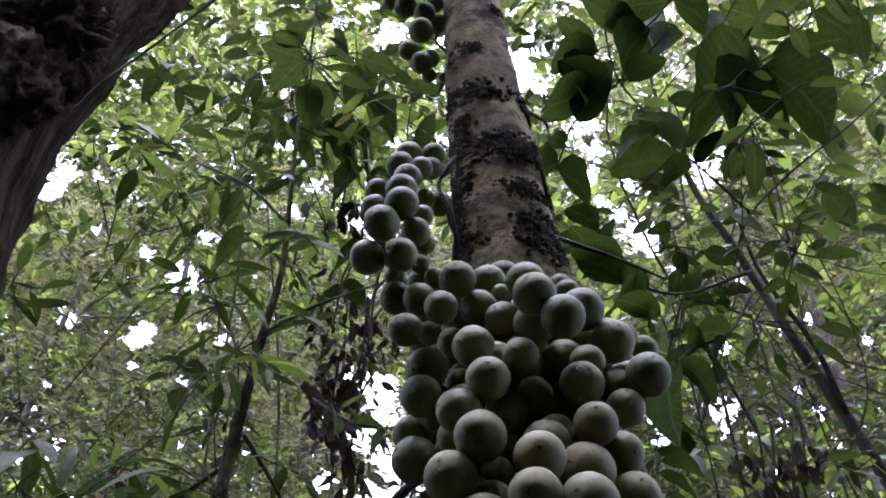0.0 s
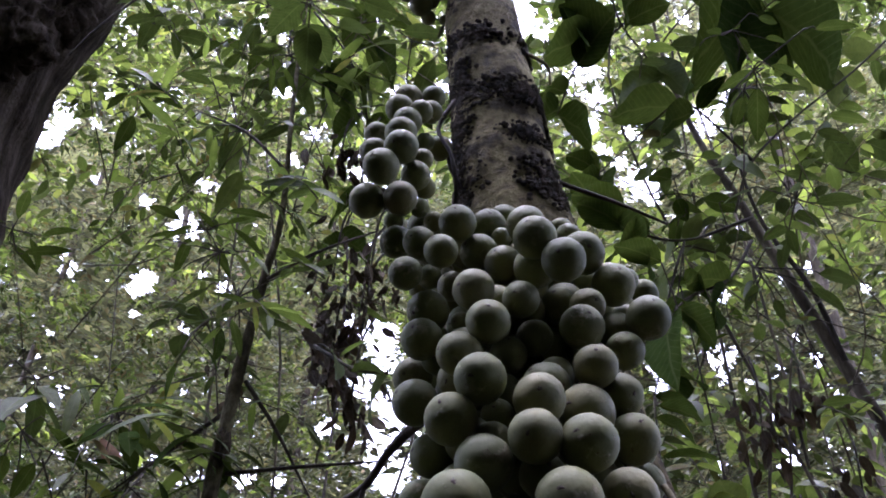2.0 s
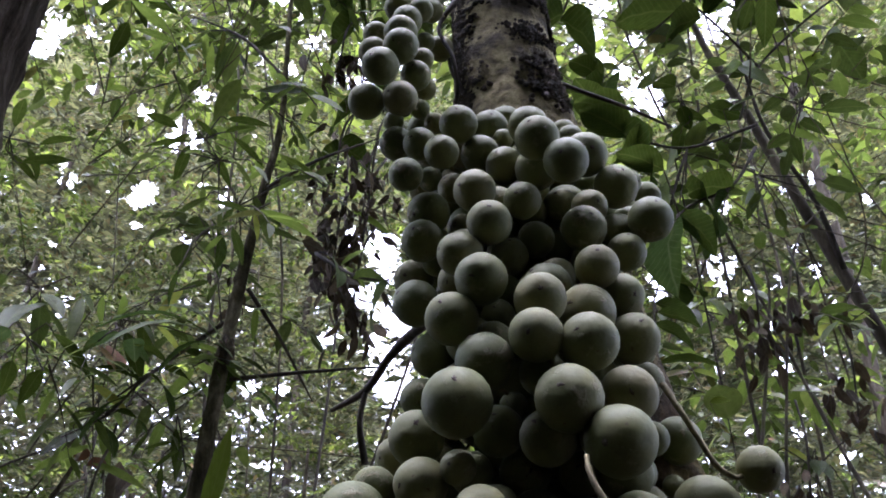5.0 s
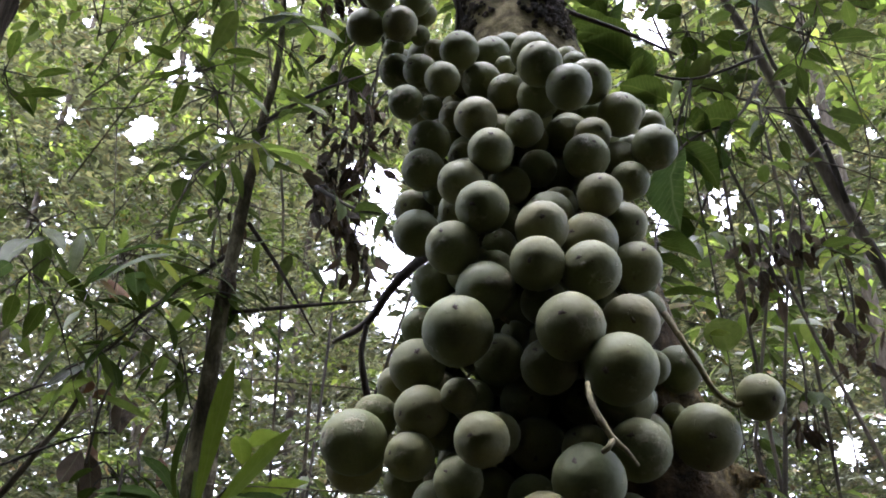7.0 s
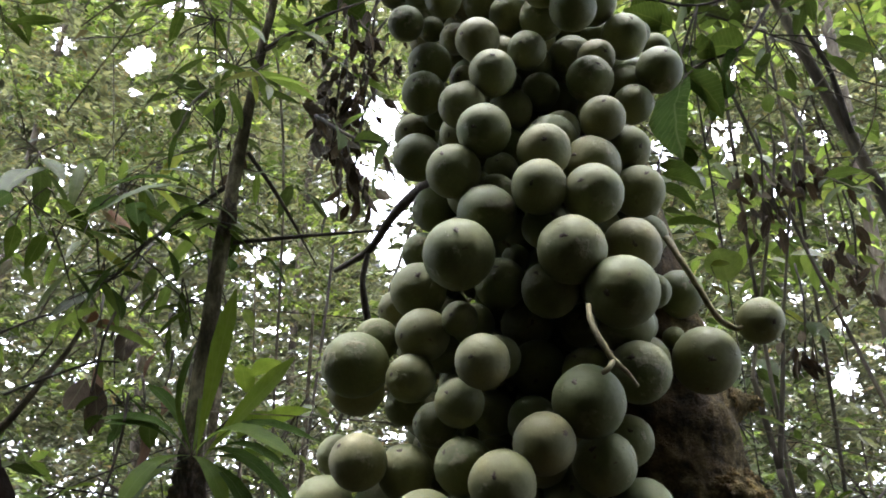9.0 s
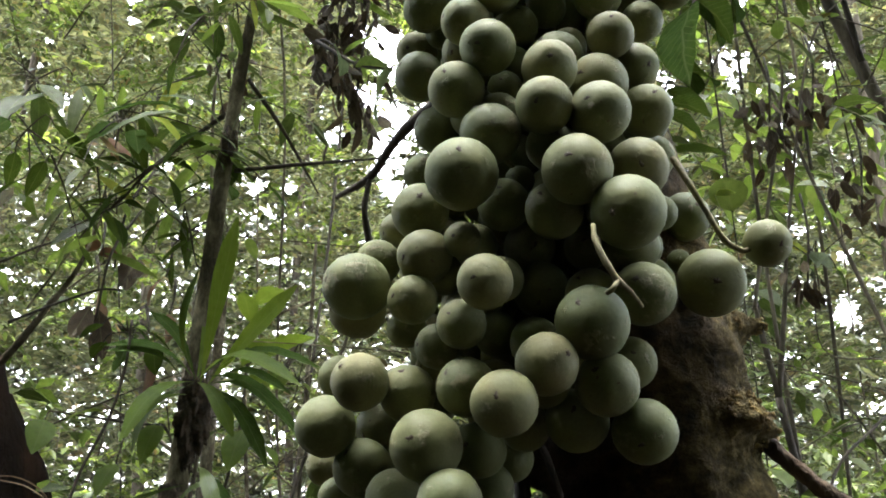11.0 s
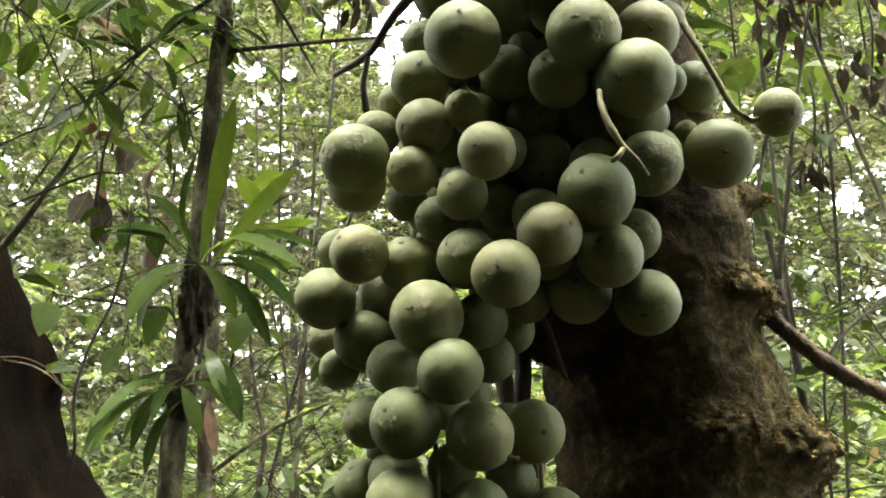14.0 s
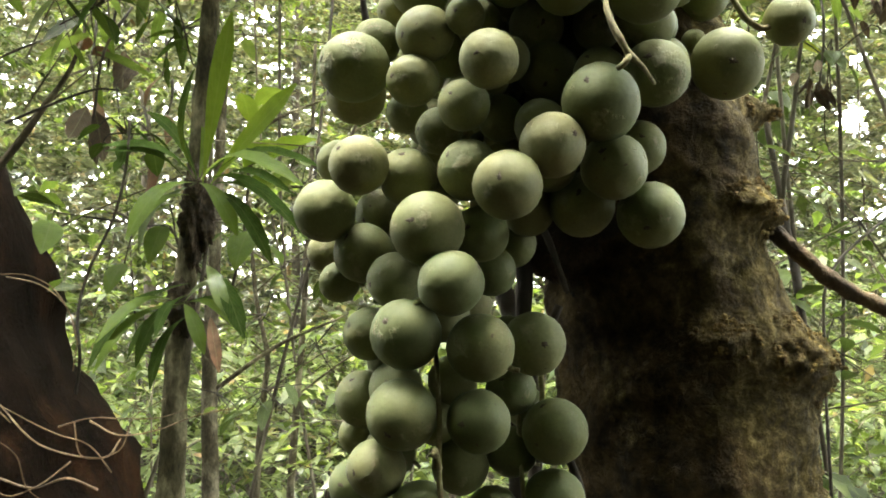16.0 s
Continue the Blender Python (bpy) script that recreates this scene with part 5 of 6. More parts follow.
# vines and dead twigs
for pts, r, lab in (([(1.557, 2.200, 3.927), (1.372, 2.200, 3.744), (1.132, 2.200, 3.536), (0.955, 2.200, 3.344), (0.874, 2.200, 3.156)], 0.004, "thin dark vine arching through the leaves"),
                    ([(-0.845, 2.300, 4.684), (-1.098, 2.300, 4.309), (-1.247, 2.300, 4.099), (-1.361, 2.350, 3.986)], 0.005, "thin dark branch slanting through the leaves"),
                    ([(-0.691, 2.000, 1.916), (-0.695, 2.000, 1.812), (-0.719, 2.000, 1.703), (-0.766, 2.000, 1.595), (-0.787, 2.000, 1.500), (-0.779, 2.000, 1.405), (-0.806, 2.050, 1.332)], 0.0035, "thin dark vine hanging in loops"),
                    ([(0.554, 2.000, 4.236), (0.556, 2.000, 3.815), (0.629, 2.000, 3.603)], 0.003, "thin dark vine hanging in loops"),
                    ([(-0.383, 2.600, 4.733), (-0.366, 2.600, 4.368), (-0.480, 2.600, 3.833), (-0.536, 2.600, 3.433)], 0.003, "thin dark vine hanging in loops"),
                    ([(1.103, 2.400, 1.758), (0.916, 2.300, 1.608), (0.895, 2.300, 1.418), (0.901, 2.300, 1.046)], 0.004, "thin dark vine hanging in loops")):
    root = thing("vine", pts[0], lab, "vine", "vines")
    part("stem", tube("stem", pts, [r] * len(pts), BARK_DARK, 6, 6), root)
slant = thing("dead_branch", (-1.197, 2.300, 1.784), "pale mossy branch slanting up through the leaves", "branch")
part("stem", tube("stem", [(-1.197, 2.300, 1.784), (-1.094, 2.300, 1.898), (-1.011, 2.300, 2.020), (-0.951, 2.300, 2.113), (-0.925, 2.350, 2.267)], [0.014, 0.010, 0.008, 0.006, 0.003], BARK_MOTTLED, 6, 9, 0.15, 20), slant)
part("side_twig", tube("side_twig", [(-1.107, 2.300, 1.977), (-0.982, 2.250, 2.008), (-0.853, 2.200, 2.034), (-0.791, 2.200, 2.034)], [0.004, 0.0035, 0.003, 0.002], BARK_DARK, 6, 7, 0.1, 30), slant)
part("side_twig", tube("side_twig", [(-1.236, 2.400, 2.145), (-1.121, 2.400, 2.199), (-1.033, 2.400, 2.230)], [0.004, 0.0035, 0.003], BARK_DARK, 6, 7, 0.1, 30), slant)
deadwood = thing("dead_branch", (-0.024, 1.250, 2.063), "dark dead branch reaching out behind the fruits", "branch")
part("stem", tube("stem", [(0.009, 1.100, 2.018), (-0.044, 1.250, 2.047), (-0.084, 1.300, 2.026), (-0.120, 1.350, 1.995), (-0.177, 1.400, 1.980)], [0.009, 0.008, 0.007, 0.006, 0.004], BARK_DARK, 6, 8, 0.15, 30), deadwood)
part("side_twig", tube("side_twig", [(-0.120, 1.350, 1.995), (-0.128, 1.360, 1.944), (-0.119, 1.380, 1.888)], [0.004, 0.005, 0.006], BARK_DARK, 6, 8, 0.2, 30), deadwood)


UNDER = ((-36, 4.2, 120), (-25, 3.6, 120), (-15, 4.2, 130), (-6, 4.6, 110), (3, 4.8, 100), (12, 4.6, 110), (21, 4.0, 110), (29, 4.4, 130), (38, 4.0, 120), (16, 3.3, 90), (25, 3.3, 110), (33, 3.4, 110))


def big_leaved(place, n, leaf, seed, mat, kind="broad", fall=0.6, label="broad dark green drooping leaves on a thin stem", foot=None):
    """A rosette of large leaves on a thin stem that comes up from below or behind."""
    rng = np.random.default_rng(seed)
    root = thing("broad_leaved_plant", place, label, "plant", "broad-leaved plants")
    p = np.array(place)
    hosts = [np.array(bearing(b, d)[:2]) for b, d, c in UNDER]
    h = sorted(hosts, key=lambda q: np.hypot(*(q - p[:2])))[int(rng.integers(3))]
    f = np.array((h[0], h[1], p[2] - 0.25))
    part("stem", tube("stem", [f, (f + p) / 2 + rng.normal(0, 0.12, 3), p], [0.004, 0.0025, 0.0015], BARK_THIN, 6, 5), root)
    for i in range(n):
        a = 2 * math.pi * i / n + rng.uniform(-0.4, 0.4)
        al = np.array([[math.cos(a), math.sin(a), -fall * rng.uniform(0.2, 1.6)]])
        o = p + rng.normal(0, 0.04, 3)
        sz = leaf * rng.uniform(0.7, 1.2)
        up = np.array([[0.0, 0.0, 1.0]]) + rng.normal(0, 0.25, (1, 3))
        v, t = leaves_arrays((o + al[0] * 0.05)[None], al, up, np.array([sz]), kind)
        leafob = part("leaf", fast_mesh("leaf", v, t, mat, leaf=kind), root)
        part("leaf_stalk", tube("leaf_stalk", [p, o + al[0] * 0.03 + (0, 0, 0.01), o + al[0] * 0.055], [0.0025, 0.002, 0.002], BARK_DARK, 2, 5), leafob)


def leafy_stem(label, stem, leaves, mat, kind="plate", category="plant"):
    """A thin stem with its large leaves, each from foot to tip."""
    root = thing("broad_leaved_plant", stem[0], label, category, "broad-leaved plants")
    part("stem", tube("stem", stem, [0.005] + [0.0035] * (len(stem) - 2) + [0.002], BARK_DARK, 6, 7), root)
    for foot, tip, w in leaves:
        leafob = placed_leaf("leaf", foot, tip, w, mat, root, kind, (0.1, 0.35, 1.0))
        near = min(stem, key=lambda p: (Vector(p) - Vector(foot)).length)
        mid = [(x + y) / 2 + z for x, y, z in zip(near, foot, (0, 0, 0.01))]
        part("leaf_stalk", tube("leaf_stalk", [near, mid, foot], [0.0025, 0.002, 0.002], BARK_DARK, 3, 5), leafob)


leafy_stem("large dark green drooping leaves on a thin stem", [(2.014, 2.300, 5.408), (1.477, 2.300, 4.500), (1.195, 2.300, 4.178)],
           [((1.191, 2.300, 4.162), (0.793, 2.100, 3.591), 0.62), ((1.174, 2.300, 4.130), (0.949, 2.100, 3.443), 0.5), ((1.202, 2.300, 4.162), (1.238, 2.100, 3.591), 0.5), ((1.248, 2.300, 4.226), (1.480, 2.200, 4.203), 0.4),
            ((1.198, 2.300, 4.194), (0.888, 2.200, 4.123), 0.4), ((1.354, 2.300, 4.360), (1.053, 2.200, 4.404), 0.5), ((1.477, 2.300, 4.500), (1.536, 2.200, 4.155), 0.5), ((1.486, 2.300, 4.536), (1.212, 2.200, 4.546), 0.5), ((1.266, 2.300, 4.162), (1.165, 2.200, 3.677), 0.5)], LEAF_BROAD)
leafy_stem("dark broad leaves hanging over the trunk", [(1.165, 2.000, 4.898), (0.834, 2.000, 4.236), (0.661, 2.000, 3.987), (0.500, 2.000, 3.899)],
           [((0.704, 2.000, 4.017), (0.562, 1.900, 3.647), 0.5), ((0.804, 2.000, 4.172), (0.527, 1.900, 3.934), 0.5), ((0.518, 2.000, 3.899), (0.335, 1.900, 3.699), 0.5), ((0.498, 2.000, 3.885), (0.434, 1.900, 3.546), 0.5), ((0.804, 2.000, 4.172), (0.851, 1.900, 3.891), 0.5),
            ((0.661, 2.000, 3.987), (0.463, 1.900, 4.038), 0.5), ((0.500, 2.000, 3.899), (0.372, 1.900, 3.949), 0.5)], LEAF_BROAD)
# the lit look here comes from the brighter leaf colour
leafy_stem("broad leaf in brighter green, as if lit from above", [(1.489, 2.500, 5.498), (0.942, 2.400, 4.706), (0.909, 2.400, 4.612)], [((0.919, 2.400, 4.630), (0.812, 2.300, 4.259), 0.85), ((1.013, 2.400, 4.706), (1.098, 2.300, 4.647), 0.5)], LEAF_BRIGHT)
leafy_stem("dark broad leaves beside the trunk", [(1.010, 2.300, 3.440), (0.826, 2.200, 3.574), (0.756, 2.200, 3.599), (0.440, 2.000, 3.145)],
           [((0.772, 2.200, 3.586), (0.519, 2.100, 3.443), 0.5), ((0.815, 2.200, 3.561), (0.655, 2.100, 3.350), 0.5), ((0.826, 2.200, 3.574), (0.905, 2.100, 3.629), 0.45), ((0.440, 2.000, 3.145), (0.332, 1.900, 3.123), 0.5), ((0.437, 2.000, 3.125), (0.334, 1.900, 2.968), 0.5), ((0.456, 2.000, 3.145), (0.416, 1.900, 2.912), 0.5)], LEAF_BROAD)
leafy_stem("dark broad leaves hanging beside the fruits", [(0.780, 1.900, 2.841), (0.682, 1.850, 2.691), (0.534, 1.800, 2.582), (0.451, 1.800, 2.360)],
           [((0.688, 1.850, 2.687), (0.563, 1.800, 2.643), 0.7), ((0.672, 1.850, 2.675), (0.619, 1.800, 2.524), 0.5), ((0.534, 1.800, 2.582), (0.587, 1.750, 2.447), 0.6), ((0.525, 1.800, 2.568), (0.479, 1.700, 2.325), 0.45), ((0.451, 1.800, 2.360), (0.525, 1.750, 2.299), 0.4),
            ((0.513, 1.800, 2.706), (0.394, 1.750, 2.719), 0.6), ((0.443, 1.750, 2.315), (0.517, 1.700, 2.254), 0.4), ((0.433, 1.750, 2.201), (0.542, 1.700, 2.175), 0.22), ((0.435, 1.750, 2.289), (0.495, 1.700, 2.205), 0.4)], LEAF_BROAD)
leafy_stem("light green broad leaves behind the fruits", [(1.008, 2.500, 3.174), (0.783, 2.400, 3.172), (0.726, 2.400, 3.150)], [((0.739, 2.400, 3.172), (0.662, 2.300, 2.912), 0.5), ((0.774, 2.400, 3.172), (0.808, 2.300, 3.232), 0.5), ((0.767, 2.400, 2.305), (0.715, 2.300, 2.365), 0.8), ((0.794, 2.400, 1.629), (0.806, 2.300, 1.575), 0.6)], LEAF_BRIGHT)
leafy_stem("green leaves on a twig beside the fruits", [(-0.301, 1.900, 2.540), (-0.196, 1.800, 2.428), (-0.118, 1.750, 2.391)], [((-0.118, 1.750, 2.386), (-0.143, 1.700, 2.248), 0.5), ((-0.201, 1.800, 2.421), (-0.110, 1.720, 2.366), 0.35), ((-0.254, 1.850, 2.498), (-0.231, 1.800, 2.401), 0.5)], LEAF_NEAR, "oval")
leafy_stem("bright yellow-green leaves beside the sapling", [(-0.732, 2.600, 1.508), (-0.738, 2.500, 1.717), (-0.844, 2.500, 1.747), (-1.058, 2.500, 1.779)],
           [((-0.755, 2.500, 1.800), (-0.820, 2.400, 1.700), 0.42), ((-0.769, 2.500, 1.747), (-0.775, 2.400, 1.634), 0.4), ((-0.872, 2.500, 1.642), (-0.880, 2.400, 1.556), 0.4), ((-1.072, 2.500, 1.756), (-1.051, 2.400, 1.661), 0.55), ((-0.921, 2.500, 1.778), (-0.984, 2.400, 1.737), 0.35)], LEAF_STRAP, "oval")
leafy_stem("bright yellow-green leaves behind the fern", [(-0.623, 2.600, 1.507), (-0.557, 2.500, 1.716), (-0.544, 2.500, 1.899), (-0.532, 2.500, 2.053)],
           [((-0.560, 2.500, 1.899), (-0.450, 2.400, 1.954), 0.4), ((-0.551, 2.500, 1.853), (-0.405, 2.400, 1.829), 0.35), ((-0.542, 2.500, 1.731), (-0.554, 2.400, 1.619), 0.5), ((-0.526, 2.500, 1.701), (-0.431, 2.400, 1.633), 0.4), ((-0.546, 2.500, 2.022), (-0.547, 2.400, 2.081), 0.5), ((-0.532, 2.500, 2.068), (-0.437, 2.400, 2.088), 0.4), ((-0.514, 2.500, 1.914), (-0.348, 2.400, 1.961), 0.3)], LEAF_STRAP, "oval")
leafy_stem("narrow dark green drooping leaves on a slanting branch", [(-0.580, 2.200, 2.492), (-0.668, 2.200, 2.420), (-0.766, 2.200, 2.335), (-0.834, 2.200, 2.252), (-0.938, 2.200, 2.193)],
           [((-0.641, 2.200, 2.436), (-0.692, 2.100, 2.311), 0.26), ((-0.708, 2.200, 2.389), (-0.765, 2.100, 2.396), 0.26), ((-0.767, 2.200, 2.343), (-0.853, 2.100, 2.336), 0.26), ((-0.783, 2.200, 2.297), (-0.831, 2.100, 2.200), 0.26), ((-0.814, 2.200, 2.259), (-0.697, 2.100, 2.167), 0.26), ((-0.835, 2.200, 2.259), (-0.901, 2.100, 2.203), 0.26), ((-0.860, 2.200, 2.237), (-0.764, 2.100, 2.108), 0.26), ((-0.668, 2.200, 2.420), (-0.540, 2.100, 2.303), 0.26), ((-0.721, 2.200, 2.374), (-0.591, 2.100, 2.267), 0.26), ((-0.748, 2.200, 2.358), (-0.645, 2.100, 2.202), 0.26), ((-0.802, 2.200, 2.282), (-0.852, 2.100, 2.147), 0.26), ((-0.646, 2.200, 2.816), (-0.592, 2.100, 2.597), 0.26)], LEAF_BROAD, "lance")
leafy_stem("brown dead leaf caught on a thin twig", [(-0.971, 2.500, 2.307), (-0.951, 2.450, 2.242), (-0.939, 2.400, 2.180)], [((-0.939, 2.400, 2.180), (-0.839, 2.350, 2.151), 0.5)], LEAF_BROWN, "oval")
leafy_stem("brown dead leaf caught on a thin twig", [(-0.985, 2.500, 2.208), (-0.953, 2.450, 2.146), (-0.930, 2.400, 2.086)], [((-0.930, 2.400, 2.086), (-0.915, 2.350, 1.951), 0.5)], LEAF_BROWN, "oval")
leafy_stem("brown dead leaf caught on a thin twig", [(-0.776, 2.500, 2.248), (-0.760, 2.450, 2.185), (-0.753, 2.400, 2.124)], [((-0.753, 2.400, 2.124), (-0.779, 2.350, 2.029), 0.35)], LEAF_BROWN, "oval")
leafy_stem("brown dead leaf caught on a thin twig", [(-0.979, 2.500, 2.658), (-0.947, 2.450, 2.583), (-0.924, 2.400, 2.511)], [((-0.924, 2.400, 2.511), (-0.906, 2.350, 2.426), 0.8)], LEAF_BROWN, "oval")
leafy_stem("brown dead leaf caught on a thin twig", [(-0.758, 2.500, 2.140), (-0.742, 2.450, 2.080), (-0.736, 2.400, 2.021)], [((-0.736, 2.400, 2.021), (-0.722, 2.350, 1.933), 0.4)], LEAF_BROWN, "oval")
leafy_stem("brown dead leaf caught on a thin twig", [(-0.833, 2.500, 2.069), (-0.805, 2.450, 2.010), (-0.785, 2.400, 1.954)], [((-0.785, 2.400, 1.954), (-0.784, 2.350, 1.762), 0.42)], LEAF_BROWN, "oval")
leafy_stem("brown dead leaf caught on a thin twig", [(-1.004, 2.500, 2.319), (-0.982, 2.450, 2.254), (-0.970, 2.400, 2.191)], [((-0.970, 2.400, 2.191), (-0.929, 2.350, 2.213), 0.6)], LEAF_BROWN, "oval")
leafy_stem("dark broad leaves close beside the trunk", [(0.757, 2.000, 3.987), (0.556, 2.000, 3.733), (0.415, 2.000, 3.577), (0.337, 2.000, 3.362)],
           [((0.534, 2.000, 3.706), (0.355, 1.900, 3.725), 0.6), ((0.496, 2.000, 3.680), (0.295, 1.900, 3.498), 0.6), ((0.413, 2.000, 3.565), (0.528, 1.900, 3.699), 0.6), ((0.337, 2.000, 3.362), (0.401, 1.900, 3.123), 0.6), ((0.347, 2.000, 3.385), (0.235, 1.900, 3.174), 0.6), ((0.577, 2.000, 3.760), (0.701, 1.900, 3.739), 0.6), ((0.369, 2.000, 3.455), (0.286, 1.900, 3.358), 0.6)], LEAF_BROAD)
leafy_stem("dark broad leaves behind the crowded fruits", [(0.795, 1.900, 2.912), (0.609, 1.900, 2.841), (0.470, 1.900, 2.876), (0.404, 1.900, 2.931)],
           [((0.470, 1.900, 2.876), (0.329, 1.800, 2.882), 0.62), ((0.443, 1.900, 2.894), (0.480, 1.800, 2.658), 0.62), ((0.404, 1.900, 2.931), (0.324, 1.800, 2.981), 0.62), ((0.590, 1.900, 2.723), (0.613, 1.800, 2.524), 0.62), ((0.525, 1.900, 2.859), (0.393, 1.800, 2.706), 0.62), ((0.536, 1.900, 2.643), (0.577, 1.800, 2.468), 0.62), ((0.462, 1.900, 2.931), (0.318, 1.800, 2.908), 0.62), ((0.488, 1.900, 2.492), (0.508, 1.800, 2.347), 0.62), ((0.522, 1.900, 2.464), (0.561, 1.800, 2.373), 0.62)], LEAF_BROAD)
leafy_stem("dark oval leaves behind the upper fruits", [(-0.476, 2.300, 4.162), (-0.333, 2.300, 3.918), (-0.258, 2.300, 3.642), (-0.261, 2.300, 3.345), (-0.318, 2.300, 3.124)],
           [((-0.277, 2.300, 3.642), (-0.345, 2.200, 3.379), 0.5), ((-0.275, 2.300, 3.977), (-0.168, 2.200, 3.664), 0.5), ((-0.335, 2.300, 3.947), (-0.246, 2.200, 4.139), 0.5), ((-0.256, 2.300, 3.804), (-0.343, 2.200, 3.612), 0.5), ((-0.448, 2.300, 3.832), (-0.291, 2.200, 3.524), 0.5), ((-0.250, 2.300, 3.299), (-0.332, 2.200, 3.094), 0.5), ((-0.266, 2.300, 3.440), (-0.162, 2.200, 3.221), 0.5), ((-0.320, 2.300, 3.145), (-0.207, 2.200, 2.916), 0.5), ((-0.254, 2.300, 3.564), (-0.155, 2.200, 3.549), 0.5), ((-0.382, 2.300, 4.037), (-0.466, 2.200, 3.731), 0.5), ((-0.301, 2.300, 3.124), (-0.380, 2.200, 2.973), 0.5)], LEAF_BROAD, "plate")
leafy_stem("green broad leaves spreading beside the trunk", [(1.275, 2.400, 4.593), (1.000, 2.400, 4.345), (0.776, 2.400, 4.023), (0.625, 2.400, 3.654)],
           [((0.977, 2.400, 4.484), (0.739, 2.300, 4.194), 0.4), ((0.750, 2.400, 3.993), (0.843, 2.300, 3.722), 0.4), ((0.805, 2.400, 3.933), (0.591, 2.300, 3.655), 0.4), ((1.071, 2.400, 4.630), (1.087, 2.300, 4.226), 0.4), ((0.688, 2.400, 3.681), (0.789, 2.300, 3.501), 0.4), ((0.848, 2.400, 4.085), (0.952, 2.300, 3.947), 0.4)], LEAF_NEAR, "plate")
for k, (p, n, s, m) in enumerate((((1.529, 2.600, 4.234), 6, 0.2, LEAF_BRIGHT), ((1.607, 2.800, 4.013), 6, 0.2, LEAF_NEAR), ((-0.526, 2.400, 4.630), 8, 0.16, LEAF_NEAR), ((-0.803, 2.600, 4.334), 7, 0.15, LEAF_BROAD), ((-0.606, 2.600, 4.234), 8, 0.16, LEAF_NEAR),
                                 ((-0.677, 2.400, 4.311), 8, 0.16, LEAF_NEAR), ((-0.289, 2.200, 3.986), 7, 0.15, LEAF_BROAD), ((-1.111, 2.500, 4.359), 8, 0.16, LEAF_NEAR), ((-0.097, 2.000, 3.680), 5, 0.14, LEAF_NEAR), ((-1.194, 2.600, 4.073), 6, 0.14, LEAF_BROAD),
                                 ((-1.074, 2.200, 2.600), 7, 0.13, LEAF_NEAR), ((-1.029, 2.100, 2.415), 7, 0.14, LEAF_BROAD), ((-0.842, 2.200, 2.489), 7, 0.12, LEAF_BROAD), ((-0.727, 2.600, 3.921), 7, 0.16, LEAF_BRIGHT))):
    big_leaved(p, n, s, 100 + k, m, "oval" if k > 1 else "broad")
big_leaved((-1.388, 2.400, 3.239), 9, 0.17, 77, LEAF_BROAD, "lance", -0.1, "whorl of narrow dark leaves on a thin stem")
big_leaved((-0.795, 2.500, 3.311), 9, 0.17, 78, LEAF_BROAD, "lance", 0.1, "whorl of narrow dark leaves on a thin stem")
big_leaved((-0.579, 2.000, 2.678), 2, 0.15, 79, LEAF_BROAD, "lance", 2.5, "hanging narrow dark leaves on a thin stem")
def dead_clump(place, n, size, spread, seed, up=0.3):
    rng = np.random.default_rng(seed)
    root = thing("hanging_dead_leaves", place, "clump of dark dead leaves caught on a hanging twig", "dead leaves", "dead leaf clumps")
    p = np.array(place)
    at = p + rng.normal(0, 1, (n, 3)) * spread
    v, t = leaves_arrays(at, np.c_[rng.normal(0, 0.5, (n, 2)), np.full(n, -1.0)], rng.normal(0, 1, (n, 3)), size * rng.uniform(0.5, 1.3, n), "oval")
    part("leaf_clump", fast_mesh("leaf_clump", v, t, LEAF_DEAD, leaf="oval"), root)
    part("twig", tube("twig", [p + (0.05, 0.1, up), p + (0.02, 0, up / 2), p - (0, 0, spread[2])], [0.004, 0.004, 0.003], BARK_DARK, 5, 6), root)


dead_clump((-0.318, 2.300, 2.764), 110, 0.06, (0.035, 0.05, 0.1), 31)
dead_clump((-0.244, 2.200, 2.555), 40, 0.06, (0.025, 0.03, 0.05), 32)
dead_clump((0.959, 2.600, 2.635), 40, 0.07, (0.05, 0.04, 0.06), 33)
dead_clump((1.100, 2.600, 2.712), 40, 0.06, (0.07, 0.04, 0.03), 34)
dead_clump((1.257, 2.700, 2.460), 30, 0.06, (0.05, 0.04, 0.05), 35)
dead_clump((1.024, 2.600, 2.167), 16, 0.07, (0.03, 0.03, 0.03), 36)
dead_clump((-0.656, 2.600, 2.803), 14, 0.06, (0.03, 0.03, 0.05), 37)
dead_clump((-0.895, 2.400, 2.165), 4, 0.11, (0.04, 0.03, 0.02), 38)
dead_clump((-0.888, 2.300, 2.007), 3, 0.12, (0.01, 0.02, 0.02), 39)
dead_clump((-0.229, 2.200, 2.878), 48, 0.046, (0.06, 0.05, 0.07), 500)
dead_clump((-0.315, 2.200, 2.973), 36, 0.039, (0.05, 0.05, 0.06), 501)
dead_clump((-0.210, 2.200, 2.973), 28, 0.052, (0.04, 0.05, 0.06), 502)
dead_clump((-0.224, 2.200, 2.787), 36, 0.039, (0.04, 0.05, 0.06), 503)
dead_clump((-0.326, 2.200, 3.356), 19, 0.058, (0.06, 0.05, 0.06), 504)
dead_clump((-0.237, 2.200, 3.356), 16, 0.058, (0.05, 0.05, 0.06), 505)
